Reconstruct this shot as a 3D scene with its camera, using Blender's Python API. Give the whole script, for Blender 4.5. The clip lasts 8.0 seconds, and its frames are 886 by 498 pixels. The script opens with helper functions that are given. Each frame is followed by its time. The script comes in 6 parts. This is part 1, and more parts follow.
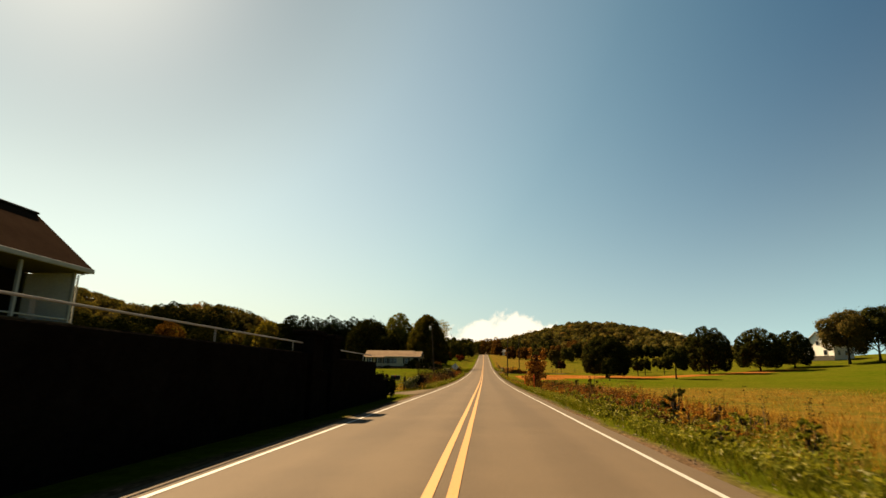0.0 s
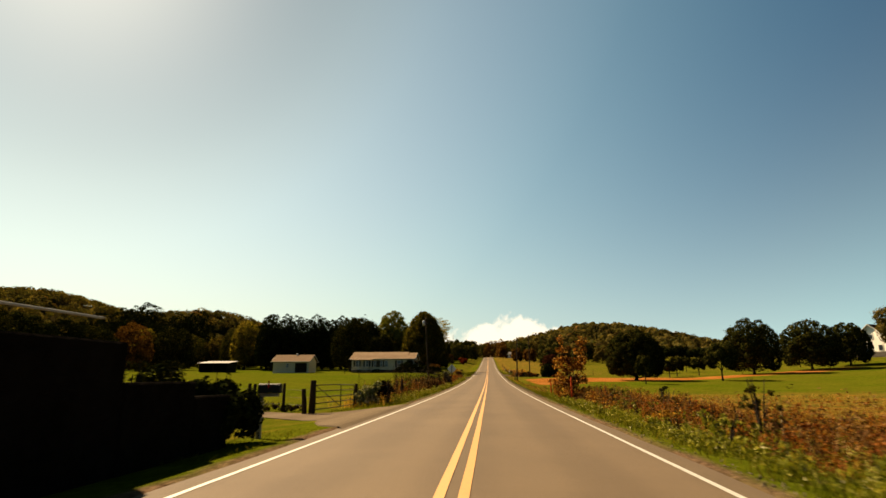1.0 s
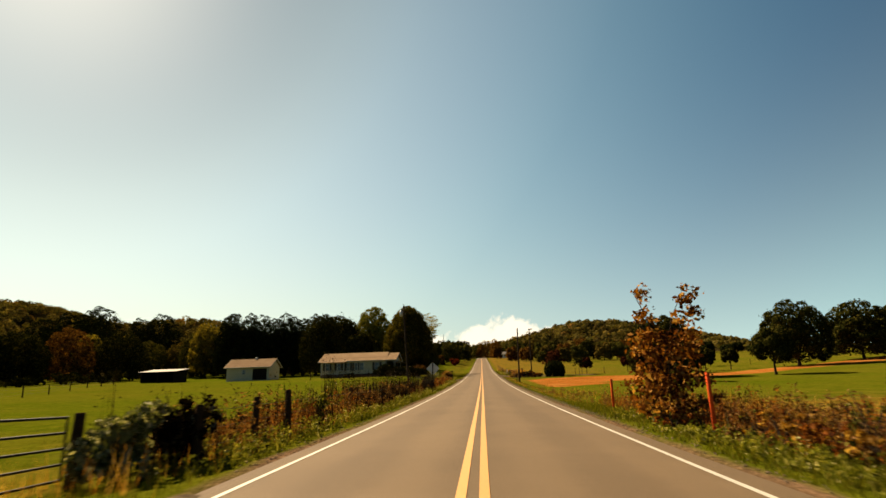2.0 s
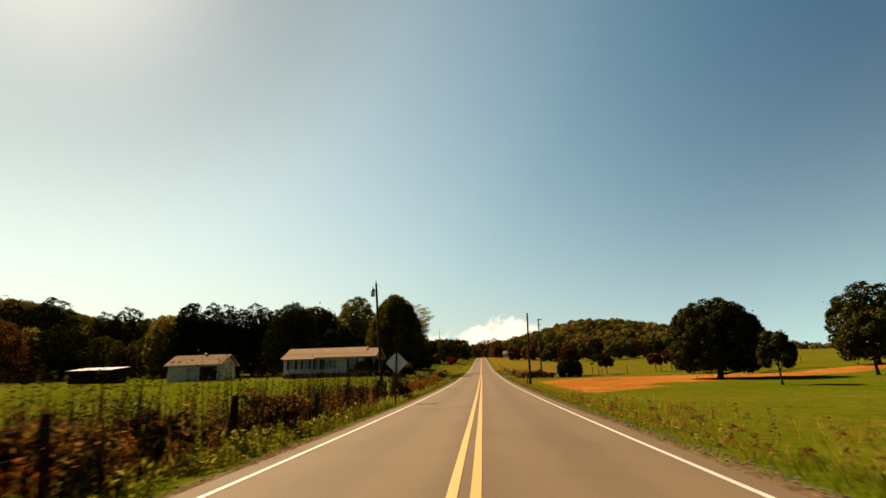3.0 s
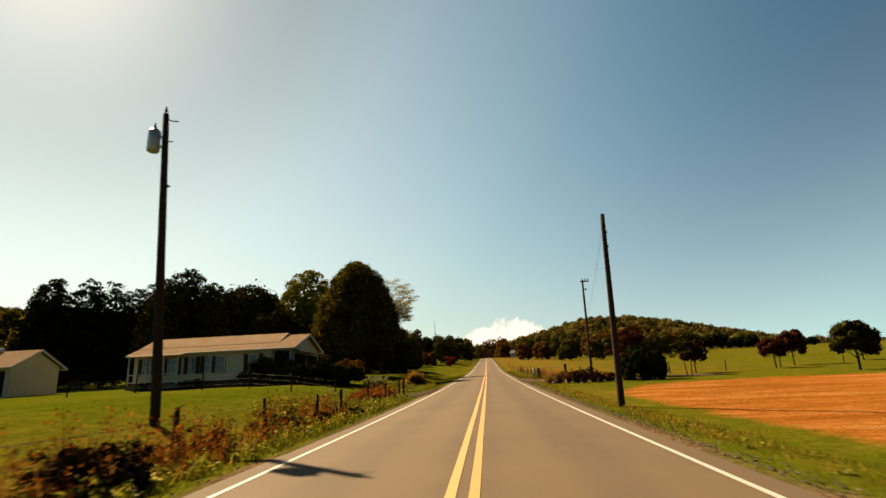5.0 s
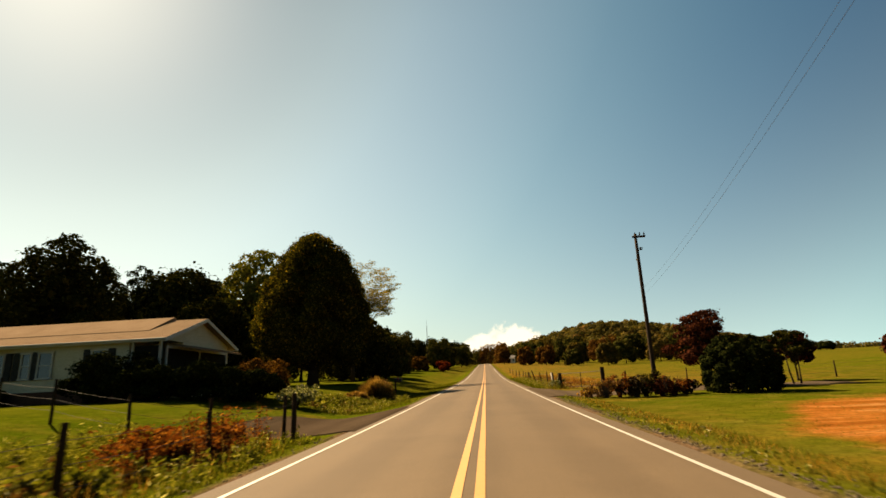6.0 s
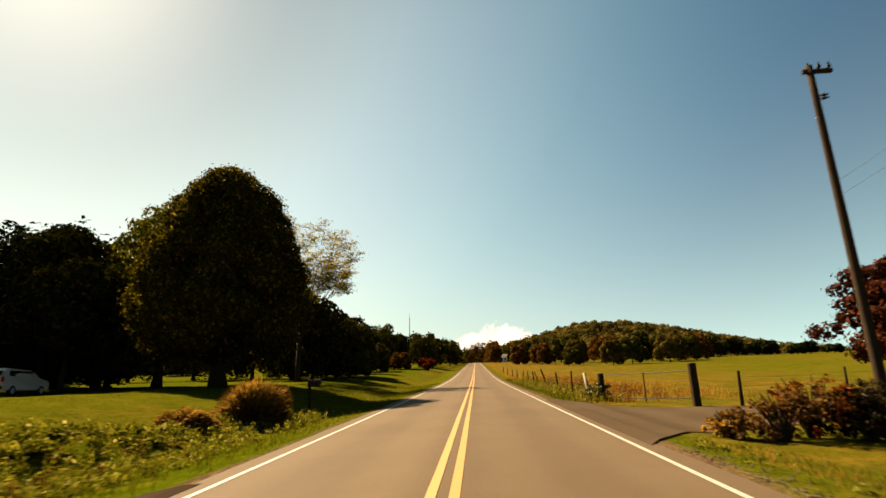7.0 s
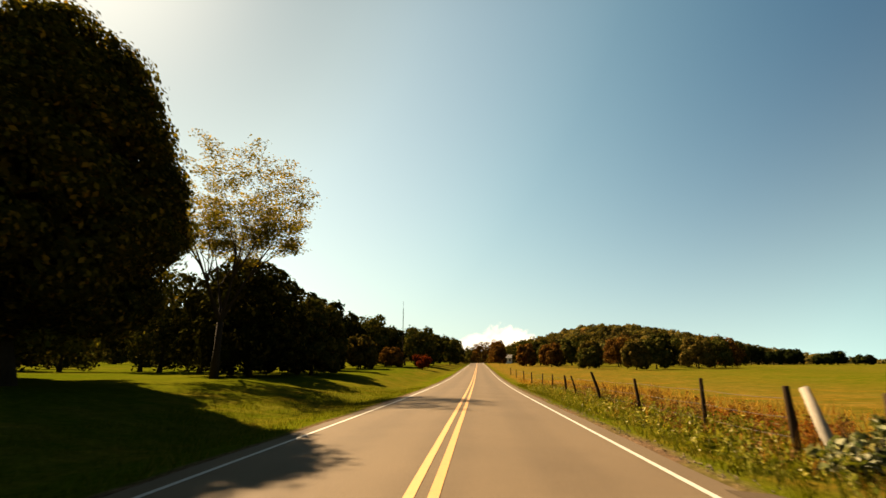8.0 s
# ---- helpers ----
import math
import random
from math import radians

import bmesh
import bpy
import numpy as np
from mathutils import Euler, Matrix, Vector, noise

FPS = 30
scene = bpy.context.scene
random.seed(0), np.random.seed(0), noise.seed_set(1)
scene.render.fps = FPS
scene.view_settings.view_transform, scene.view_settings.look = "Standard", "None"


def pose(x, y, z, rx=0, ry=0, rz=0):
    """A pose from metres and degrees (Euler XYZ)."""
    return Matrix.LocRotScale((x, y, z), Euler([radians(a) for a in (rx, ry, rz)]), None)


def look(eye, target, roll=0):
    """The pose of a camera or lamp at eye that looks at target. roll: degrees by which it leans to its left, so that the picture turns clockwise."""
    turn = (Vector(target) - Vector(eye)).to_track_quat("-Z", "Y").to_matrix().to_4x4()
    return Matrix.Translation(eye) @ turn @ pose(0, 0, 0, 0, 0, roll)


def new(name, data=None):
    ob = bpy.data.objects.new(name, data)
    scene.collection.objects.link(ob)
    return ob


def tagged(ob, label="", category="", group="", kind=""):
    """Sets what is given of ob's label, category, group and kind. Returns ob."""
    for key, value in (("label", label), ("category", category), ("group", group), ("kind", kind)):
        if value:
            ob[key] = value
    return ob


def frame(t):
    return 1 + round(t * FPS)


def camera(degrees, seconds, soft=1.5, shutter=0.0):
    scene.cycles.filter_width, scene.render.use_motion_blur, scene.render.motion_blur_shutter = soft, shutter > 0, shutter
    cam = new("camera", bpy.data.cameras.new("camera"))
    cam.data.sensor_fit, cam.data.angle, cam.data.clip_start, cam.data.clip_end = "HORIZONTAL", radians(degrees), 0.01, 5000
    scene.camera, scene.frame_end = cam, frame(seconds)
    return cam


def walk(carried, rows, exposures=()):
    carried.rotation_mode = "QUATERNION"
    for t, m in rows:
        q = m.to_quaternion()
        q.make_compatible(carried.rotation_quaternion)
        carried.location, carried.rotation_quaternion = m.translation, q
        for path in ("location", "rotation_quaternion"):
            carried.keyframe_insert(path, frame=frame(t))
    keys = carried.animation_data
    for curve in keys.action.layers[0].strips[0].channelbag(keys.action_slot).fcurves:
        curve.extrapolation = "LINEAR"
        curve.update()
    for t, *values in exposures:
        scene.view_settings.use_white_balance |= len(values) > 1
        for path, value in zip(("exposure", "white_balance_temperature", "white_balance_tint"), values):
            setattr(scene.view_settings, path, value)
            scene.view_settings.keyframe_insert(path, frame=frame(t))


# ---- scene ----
cam = camera(80.0, 8.0, soft=1.5, shutter=0.15)
PATH = [
    (0.0, pose(0.440, 11.349, 1.162, 103.200, -0.665, 4.350)),
    (0.5, pose(0.462, 20.542, 1.163, 103.320, -0.540, 4.499)),
    (1.0, pose(0.388, 29.715, 1.130, 103.641, 0.087, 4.850)),
    (1.5, pose(0.258, 38.856, 1.133, 104.080, 1.620, 4.625)),
    (2.0, pose(0.160, 47.988, 1.147, 103.920, 1.746, 4.190)),
    (3.5, pose(0.291, 75.391, 1.256, 104.070, 1.477, 4.177)),
    (4.0, pose(0.334, 84.485, 1.377, 104.269, 0.768, 4.360)),
    (4.5, pose(0.357, 93.526, 1.474, 104.130, 2.500, 4.900)),
    (6.0, pose(0.255, 120.459, 1.920, 104.931, 2.599, 4.561)),
    (6.5, pose(0.295, 129.349, 2.122, 105.150, 4.050, 3.890)),
    (7.0, pose(0.392, 138.035, 2.356, 104.783, 1.915, 3.525)),
    (7.5, pose(0.407, 146.596, 2.528, 105.213, 0.167, 2.997)),
    (8.0, pose(0.575, 154.984, 2.826, 104.740, 0.040, 3.757)),
]
walk(cam, PATH, exposures=((0.0, 1.88, 8300, 13), (5.0, 1.93, 8300, 13), (6.5, 2.07, 8800, 13), (8.0, 2.24, 8900, 13)))

# ---- light: clear sky, sun ahead to the left ----
SUN_AZ, SUN_EL = radians(46), radians(41)      # azimuth to the left of the road's direction
SUN_DIR = Vector((-math.sin(SUN_AZ) * math.cos(SUN_EL), math.cos(SUN_AZ) * math.cos(SUN_EL), math.sin(SUN_EL)))

world = bpy.data.worlds.new("sky")
scene.world = world
world.use_nodes = True
wn, wl = world.node_tree.nodes, world.node_tree.links
wn.clear()


def wmath(op, a, b=None, c=None):
    n = wn.new("ShaderNodeMath")
    n.operation = op
    for i, v in enumerate((a, b, c)):
        if v is None:
            continue
        if isinstance(v, (int, float)):
            n.inputs[i].default_value = v
        else:
            wl.new(v, n.inputs[i])
    return n.outputs[0]


sky = wn.new("ShaderNodeTexSky")
sky.sky_type = "NISHITA"
sky.sun_disc = False
sky.sun_elevation = SUN_EL
sky.sun_rotation = -SUN_AZ
sky.altitude = 300
sky.air_density = 1.0
sky.dust_density = 1.25
sky.ozone_density = 2.0
coord = wn.new("ShaderNodeTexCoord")
sep = wn.new("ShaderNodeSeparateXYZ")
wl.new(coord.outputs["Generated"], sep.inputs[0])
ahead = wmath("MAXIMUM", sep.outputs[1], 0.02)
slope_up = wmath("DIVIDE", sep.outputs[2], ahead)
across = wmath("DIVIDE", sep.outputs[0], ahead)
cnoise = wn.new("ShaderNodeTexNoise")
cnoise.inputs["Scale"].default_value = 28
cnoise.inputs["Detail"].default_value = 6
cnoise.inputs["Roughness"].default_value = 0.58
wl.new(coord.outputs["Generated"], cnoise.inputs["Vector"])
bank = wmath("POWER", wmath("DIVIDE", wmath("SUBTRACT", across, 0.045), 0.075), 2.0)
hump = wmath("MULTIPLY", wmath("EXPONENT", wmath("MULTIPLY", bank, -1.0)), 0.036)
aside = wmath("MAXIMUM", wmath("SUBTRACT", wmath("ABSOLUTE", wmath("SUBTRACT", across, 0.05)), 0.28), 0.0)
ctop = wmath("SUBTRACT", wmath("ADD", wmath("ADD", hump, 0.030), wmath("MULTIPLY", cnoise.outputs[0], 0.085)), wmath("MULTIPLY", aside, 0.16))
cmask = wn.new("ShaderNodeMapRange")
cmask.interpolation_type = "SMOOTHSTEP"
cmask.inputs["From Min"].default_value = -0.006
cmask.inputs["From Max"].default_value = 0.010
wl.new(wmath("SUBTRACT", ctop, slope_up), cmask.inputs["Value"])
front = wmath("GREATER_THAN", sep.outputs[1], 0.1)
# pale haze towards the horizon
haze = wn.new("ShaderNodeMix")
haze.data_type = "RGBA"
up = wmath("MAXIMUM", sep.outputs[2], 0.0)
wl.new(wmath("MULTIPLY", wmath("EXPONENT", wmath("MULTIPLY", up, -4.8)), 0.86), haze.inputs["Factor"])
clear = wn.new("ShaderNodeMix")
clear.data_type, clear.blend_type = "RGBA", "MULTIPLY"
clear.inputs["Factor"].default_value = 1.0
wl.new(sky.outputs[0], clear.inputs["A"])
clear.inputs["B"].default_value = (0.28, 0.43, 0.456, 1)
mixsky = wn.new("ShaderNodeMix")
mixsky.data_type = "RGBA"
wl.new(wmath("MULTIPLY", wmath("MULTIPLY", cmask.outputs[0], front), 0.8), mixsky.inputs["Factor"])
mixsky.inputs["B"].default_value = (7.2, 6.9, 6.3, 1)
# the sky pales towards the sun and deepens to blue away from it
gen = wn.new("ShaderNodeVectorMath")
gen.operation = "DOT_PRODUCT"
wl.new(coord.outputs["Generated"], gen.inputs[0])
gen.inputs[1].default_value = SUN_DIR
turn = wn.new("ShaderNodeValToRGB")
turn.color_ramp.interpolation = "B_SPLINE"
el = turn.color_ramp.elements
SKY_TURN = ((0.0, (0.006, 0.17, 0.29)), (0.30, (0.010, 0.235, 0.365)), (0.453, (0.045, 0.35, 0.462)), (0.655, (0.60, 0.73, 0.66)),
            (0.76, (0.90, 0.83, 0.72)), (0.86, (1.0, 0.85, 0.73)), (0.91, (0.80, 0.68, 0.59)), (0.95, (0.54, 0.475, 0.455)), (0.985, (0.50, 0.40, 0.40)))
while len(el) < len(SKY_TURN):
    el.new(0.5)
for e, (p, c) in zip(el, SKY_TURN):
    e.position = p
    e.color = (*c, 1)
wl.new(gen.outputs["Value"], turn.inputs[0])
doubled = wn.new("ShaderNodeVectorMath")
doubled.operation = "SCALE"
doubled.inputs["Scale"].default_value = 2.0
wl.new(turn.outputs[0], doubled.inputs[0])
deep = wn.new("ShaderNodeMix")
deep.data_type, deep.blend_type = "RGBA", "MULTIPLY"
deep.inputs["Factor"].default_value = 1.0
wl.new(clear.outputs["Result"], deep.inputs["A"])
wl.new(doubled.outputs[0], deep.inputs["B"])
bg = wn.new("ShaderNodeBackground")
pale = wn.new("ShaderNodeMix")
pale.data_type = "RGBA"
sunward = wn.new("ShaderNodeMapRange")
sunward.inputs["From Min"].default_value = 0.05
sunward.inputs["From Max"].default_value = 0.8
wl.new(gen.outputs["Value"], sunward.inputs["Value"])
wl.new(sunward.outputs[0], pale.inputs["Factor"])
pale.inputs["A"].default_value = (3.3, 5.9, 6.7, 1)
pale.inputs["B"].default_value = (4.5, 4.4, 4.35, 1)
wl.new(pale.outputs["Result"], haze.inputs["B"])
wl.new(deep.outputs["Result"], haze.inputs["A"])
wl.new(haze.outputs["Result"], mixsky.inputs["A"])
# dimmer on the side away from the sun, which lowers fill in the shade
away = wn.new("ShaderNodeMapRange")
away.inputs["From Min"].default_value = -0.9
away.inputs["From Max"].default_value = 0.2
away.inputs["To Min"].default_value = 0.18
away.inputs["To Max"].default_value = 1.0
wl.new(gen.outputs["Value"], away.inputs["Value"])
# and dimmed overhead too, above the view, to cut fill light in the shade
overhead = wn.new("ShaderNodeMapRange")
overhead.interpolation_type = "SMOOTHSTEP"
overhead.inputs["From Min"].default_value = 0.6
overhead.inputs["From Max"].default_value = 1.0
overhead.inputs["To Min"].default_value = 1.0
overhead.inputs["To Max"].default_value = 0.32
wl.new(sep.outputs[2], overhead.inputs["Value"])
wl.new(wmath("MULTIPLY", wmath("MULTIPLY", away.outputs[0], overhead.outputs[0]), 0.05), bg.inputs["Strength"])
wl.new(mixsky.outputs["Result"], bg.inputs["Color"])
wout = wn.new("ShaderNodeOutputWorld")
wl.new(bg.outputs[0], wout.inputs["Surface"])

sun = new("sun", bpy.data.lights.new("sun", "SUN"))
sun.data.energy = 5.0
sun.data.angle = radians(0.55)
sun.data.color = (1.0, 0.85, 0.64)
sun.matrix_world = look(SUN_DIR * 100, (0, 0, 0))


# ---- materials ----
class Nodes:
    """A material's node tree, with short ways to add to it."""

    def __init__(self, name, rough=0.8, metal=0.0, spec=0.3):
        self.mat = bpy.data.materials.new(name)
        self.mat.use_nodes = True
        self.t = self.mat.node_tree
        self.b = self.t.nodes["Principled BSDF"]
        self.out = self.t.nodes["Material Output"]
        self.b.inputs["Roughness"].default_value = rough
        self.b.inputs["Metallic"].default_value = metal
        self.b.inputs["Specular IOR Level"].default_value = spec
        self.co = self.t.nodes.new("ShaderNodeTexCoord").outputs["Object"]

    def link(self, a, b):
        self.t.links.new(a, b)

    def scaled(self, s):
        m = self.t.nodes.new("ShaderNodeMapping")
        m.inputs["Scale"].default_value = s
        self.link(self.co, m.inputs["Vector"])
        return m.outputs[0]

    def noise(self, scale, detail=4, rough=0.6, vec=None):
        n = self.t.nodes.new("ShaderNodeTexNoise")
        n.inputs["Scale"].default_value = scale
        n.inputs["Detail"].default_value = detail
        n.inputs["Roughness"].default_value = rough
        self.link(vec or self.co, n.inputs["Vector"])
        return n.outputs[0]

    def ramp(self, fac, *stops):
        r = self.t.nodes.new("ShaderNodeValToRGB")
        el = r.color_ramp.elements
        while len(el) < len(stops):
            el.new(0.5)
        for e, (p, c) in zip(el, stops):
            e.position = p
            e.color = (*c, 1)
        self.link(fac, r.inputs[0])
        return r.outputs[0]

    def mix(self, fac, a, b, blend="MIX"):
        m = self.t.nodes.new("ShaderNodeMix")
        m.data_type, m.blend_type = "RGBA", blend
        for v, s in ((fac, m.inputs["Factor"]), (a, m.inputs["A"]), (b, m.inputs["B"])):
            if isinstance(v, tuple):
                s.default_value = (*v, 1)
            elif isinstance(v, (int, float)):
                s.default_value = v
            else:
                self.link(v, s)
        return m.outputs["Result"]

    def maths(self, op, a, b=0.0):
        m = self.t.nodes.new("ShaderNodeMath")
        m.operation = op
        for v, s in ((a, m.inputs[0]), (b, m.inputs[1])):
            if isinstance(v, (int, float)):
                s.default_value = v
            else:
                self.link(v, s)
        return m.outputs[0]

    def attr(self, name):
        a = self.t.nodes.new("ShaderNodeAttribute")
        a.attribute_name = name
        return a.outputs["Fac"]

    def island(self):
        return self.t.nodes.new("ShaderNodeNewGeometry").outputs["Random Per Island"]

    def each(self):
        return self.t.nodes.new("ShaderNodeObjectInfo").outputs["Random"]

    def color(self, c):
        if isinstance(c, tuple):
            self.b.inputs["Base Color"].default_value = (*c, 1)
        else:
            self.link(c, self.b.inputs["Base Color"])

    def bump(self, height, strength=0.4, dist=0.02):
        n = self.t.nodes.new("ShaderNodeBump")
        n.inputs["Strength"].default_value = strength
        n.inputs["Distance"].default_value = dist
        self.link(height, n.inputs["Height"])
        self.link(n.outputs[0], self.b.inputs["Normal"])


def plain(name, a, b, scale=6.0, rough=0.8, metal=0.0, bump=0.3, dist=0.01, stretch=None, fine=None, spec=0.03):
    """A surface whose colour wanders from a to b at two scales, with a fine relief."""
    n = Nodes(name, rough, metal, spec)
    vec = n.scaled(stretch) if stretch else None
    big, small = n.noise(scale, 5, 0.65, vec), n.noise(fine or scale * 9, 3, 0.6, vec)
    c = n.ramp(big, (0.3, a), (0.7, b))
    c = n.mix(0.35, c, n.ramp(small, (0.3, tuple(v * 0.6 for v in a)), (0.7, b)))
    n.color(c)
    n.bump(small, bump, dist)
    return n.mat


def leaves(name, *stops, through_light=0.22, attr=None):
    """Foliage: each leaf or each plant takes its own shade; some light passes through."""
    n = Nodes(name, 0.9, 0.0, 0.0)
    fac = n.attr(attr) if attr else n.island()
    c = n.ramp(fac, *stops)
    if attr:
        c = n.mix(0.25, c, n.ramp(n.island(), (0.0, tuple(v * 0.5 for v in stops[0][1])), (1.0, tuple(min(1, v * 1.5) for v in stops[-1][1]))))
    n.color(c)
    tr = n.t.nodes.new("ShaderNodeBsdfTranslucent")
    n.link(n.mix(1.0, c, (1.6, 1.5, 0.7), "MULTIPLY"), tr.inputs["Color"])
    mx = n.t.nodes.new("ShaderNodeMixShader")
    mx.inputs[0].default_value = through_light
    n.link(n.b.outputs[0], mx.inputs[1])
    n.link(tr.outputs[0], mx.inputs[2])
    n.link(mx.outputs[0], n.out.inputs["Surface"])
    return n.mat


def asphalt_mat(name, a, b, gloss=0.0):
    n = Nodes(name, 0.8, 0.0, gloss)
    streak = n.noise(1.0, 4, 0.6, n.scaled((1.120, 0.014, 0.700)))
    patch = n.noise(0.35, 5, 0.6)
    grit = n.noise(60.0, 3, 0.7)
    c = n.mix(streak, a, b)
    c = n.mix(0.35, c, n.ramp(patch, (0.35, tuple(v * 0.75 for v in a)), (0.65, b)))
    sep = n.t.nodes.new("ShaderNodeSeparateXYZ")
    n.link(n.co, sep.inputs[0])
    track = n.maths("COSINE", n.maths("MULTIPLY", n.maths("SUBTRACT", n.maths("ABSOLUTE", sep.outputs[0]), 0.85), 3.7))
    c = n.mix(0.16, c, n.ramp(n.maths("ADD", n.maths("MULTIPLY", track, 0.5), patch), (0.2, tuple(v * 0.45 for v in a)), (0.8, tuple(v * 1.3 for v in b))))
    c = n.mix(0.3, c, n.ramp(grit, (0.35, tuple(v * 0.45 for v in a)), (0.65, tuple(v * 1.35 for v in b))))
    n.color(c)
    n.bump(grit, 0.5, 0.006)
    return n.mat


M_ROAD = asphalt_mat("asphalt", (0.066, 0.0465, 0.0292), (0.094, 0.067, 0.0412), 0.055)
M_DRIVE = asphalt_mat("drive_asphalt", (0.026, 0.018, 0.012), (0.046, 0.033, 0.022))
M_DRIVE_RIGHT = asphalt_mat("farm_drive_asphalt", (0.042, 0.031, 0.021), (0.066, 0.049, 0.034))
M_DRIVE_OLD = asphalt_mat("drive_gravelled", (0.068, 0.051, 0.034), (0.105, 0.081, 0.056))


def paint_mat(name, col, worn):
    n = Nodes(name, 0.7, 0.0, 0.3)
    c = n.mix(n.ramp(n.noise(9.0, 6, 0.75), (0.52, (0, 0, 0)), (0.72, (1, 1, 1))), col, worn)
    n.color(c)
    n.bump(n.noise(50.0), 0.4, 0.004)
    return n.mat


M_WHITE = paint_mat("white_road_paint", (0.2735, 0.2619, 0.2344), (0.1642, 0.1404, 0.1093))
M_YELLOW = paint_mat("yellow_road_paint", (0.315, 0.155, 0.038), (0.200, 0.112, 0.040))


def ground_mat():
    n = Nodes("grass_and_soil", 1.0, 0.0, 0.0)
    big, mid, fine = n.noise(0.06, 4), n.noise(0.7, 5, 0.65), n.noise(14.0, 4, 0.7)
    green = n.ramp(mid, (0.3, (0.029, 0.043, 0.0026)), (0.7, (0.062, 0.072, 0.0053)))
    green = n.mix(0.45, green, n.ramp(big, (0.35, (0.031, 0.046, 0.0031)), (0.65, (0.072, 0.058, 0.0080))))
    straw = n.ramp(mid, (0.3, (0.060, 0.046, 0.008)), (0.7, (0.165, 0.074, 0.015)))
    straw = n.mix(n.ramp(n.noise(0.28, 5, 0.7, n.scaled((0.5, 1.6, 1))), (0.40, (0, 0, 0)), (0.62, (1, 1, 1))), straw, n.ramp(mid, (0.3, (0.038, 0.040, 0.006)), (0.7, (0.105, 0.078, 0.018))))
    soil = n.ramp(mid, (0.3, (0.150, 0.049, 0.010)), (0.7, (0.215, 0.082, 0.019)))
    soil = n.mix(0.55, soil, n.ramp(n.noise(0.55, 7, 0.72, n.scaled((0.30, 1.5, 1))), (0.38, (0.095, 0.027, 0.006)), (0.5, (0.185, 0.062, 0.013)), (0.66, (0.290, 0.150, 0.055))))
    stone = n.ramp(fine, (0.3, (0.038, 0.022, 0.012)), (0.7, (0.120, 0.078, 0.048)))
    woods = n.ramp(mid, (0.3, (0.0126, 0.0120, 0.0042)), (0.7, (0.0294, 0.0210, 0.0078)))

    def edge(name, soft=0.22):
        a = n.maths("ADD", n.attr(name), n.maths("MULTIPLY", n.maths("SUBTRACT", mid, 0.5), 1.1))
        return n.ramp(a, (0.5 - soft, (0, 0, 0)), (0.5 + soft, (1, 1, 1)))

    c = n.mix(edge("dry", 0.4), green, straw)
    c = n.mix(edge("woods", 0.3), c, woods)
    c = n.mix(edge("dirt", 0.26), c, soil)
    c = n.mix(edge("gravel", 0.25), c, stone)
    c = n.mix(0.6, c, n.ramp(fine, (0.3, (0.3, 0.3, 0.3)), (0.7, (1.45, 1.45, 1.45))), "MULTIPLY")
    c = n.mix(0.45, c, n.ramp(n.noise(3.2, 4, 0.65), (0.35, (0.45, 0.5, 0.4)), (0.65, (1.35, 1.3, 1.3))), "MULTIPLY")
    n.color(c)
    n.bump(n.mix(0.6, mid, fine), 0.9, 0.07)
    return n.mat


M_GROUND = ground_mat()
M_BARK = plain("bark", (0.0192, 0.0138, 0.0090), (0.0462, 0.0354, 0.0252), 3.0, 0.95, bump=0.9, dist=0.03, stretch=(6, 6, 1))
M_POST = plain("weathered_post_wood", (0.017, 0.011, 0.007), (0.044, 0.029, 0.018), 4.0, 0.95, bump=0.7, stretch=(8, 8, 1), spec=0.0)
M_POLE = plain("pole_wood", (0.019, 0.013, 0.009), (0.046, 0.031, 0.021), 3.0, 0.9, bump=0.6, stretch=(9, 9, 0.6))
M_PALE_WOOD = plain("pale_barkless_wood", (0.1767, 0.1488, 0.1162), (0.2883, 0.2557, 0.2093), 3.0, 0.8, bump=0.5, stretch=(8, 8, 1))
M_STEEL = plain("dark_gate_steel", (0.0150, 0.0150, 0.0138), (0.0354, 0.0312, 0.0270), 5.0, 0.6, 0.5)
M_GALV = plain("galvanised_metal", (0.30, 0.31, 0.32), (0.45, 0.46, 0.46), 7.0, 0.45, 0.8)
M_WIRE = plain("wire", (0.04, 0.035, 0.03), (0.08, 0.07, 0.06), 9.0, 0.7, 0.3)
# near-black: the backlit wall's own shade is put into the base colour
M_STONEWALL = plain("shade_dark_masonry", (0.0036, 0.0030, 0.0024), (0.0108, 0.0090, 0.0072), 1.6, 0.95, bump=0.9, dist=0.05, fine=9.0, spec=0.0)
M_CAPSTONE = plain("wall_cap", (0.0546, 0.0462, 0.0378), (0.1008, 0.0882, 0.0714), 2.0, 0.85)
M_RAIL = plain("pale_rail_paint", (0.3120, 0.2940, 0.2580), (0.4080, 0.3900, 0.3480), 4.0, 0.6)
M_SIDING = plain("cream_white_siding", (0.40, 0.36, 0.25), (0.50, 0.45, 0.325), 1.2, 0.65, bump=0.15)
M_FARM_WHITE = plain("white_farmhouse_paint", (0.70, 0.66, 0.58), (0.80, 0.77, 0.69), 1.2, 0.65, bump=0.15)
M_TAN = plain("tan_painted_boards", (0.105, 0.088, 0.058), (0.15, 0.125, 0.082), 1.2, 0.8, bump=0.2, spec=0.03)
M_TRIM = plain("white_trim", (0.3917, 0.3802, 0.3456), (0.4493, 0.4378, 0.4032), 3.0, 0.55)
M_SHINGLE = plain("tan_shingles", (0.150, 0.102, 0.066), (0.205, 0.148, 0.100), 0.9, 0.95, bump=0.6, fine=16, spec=0.0)
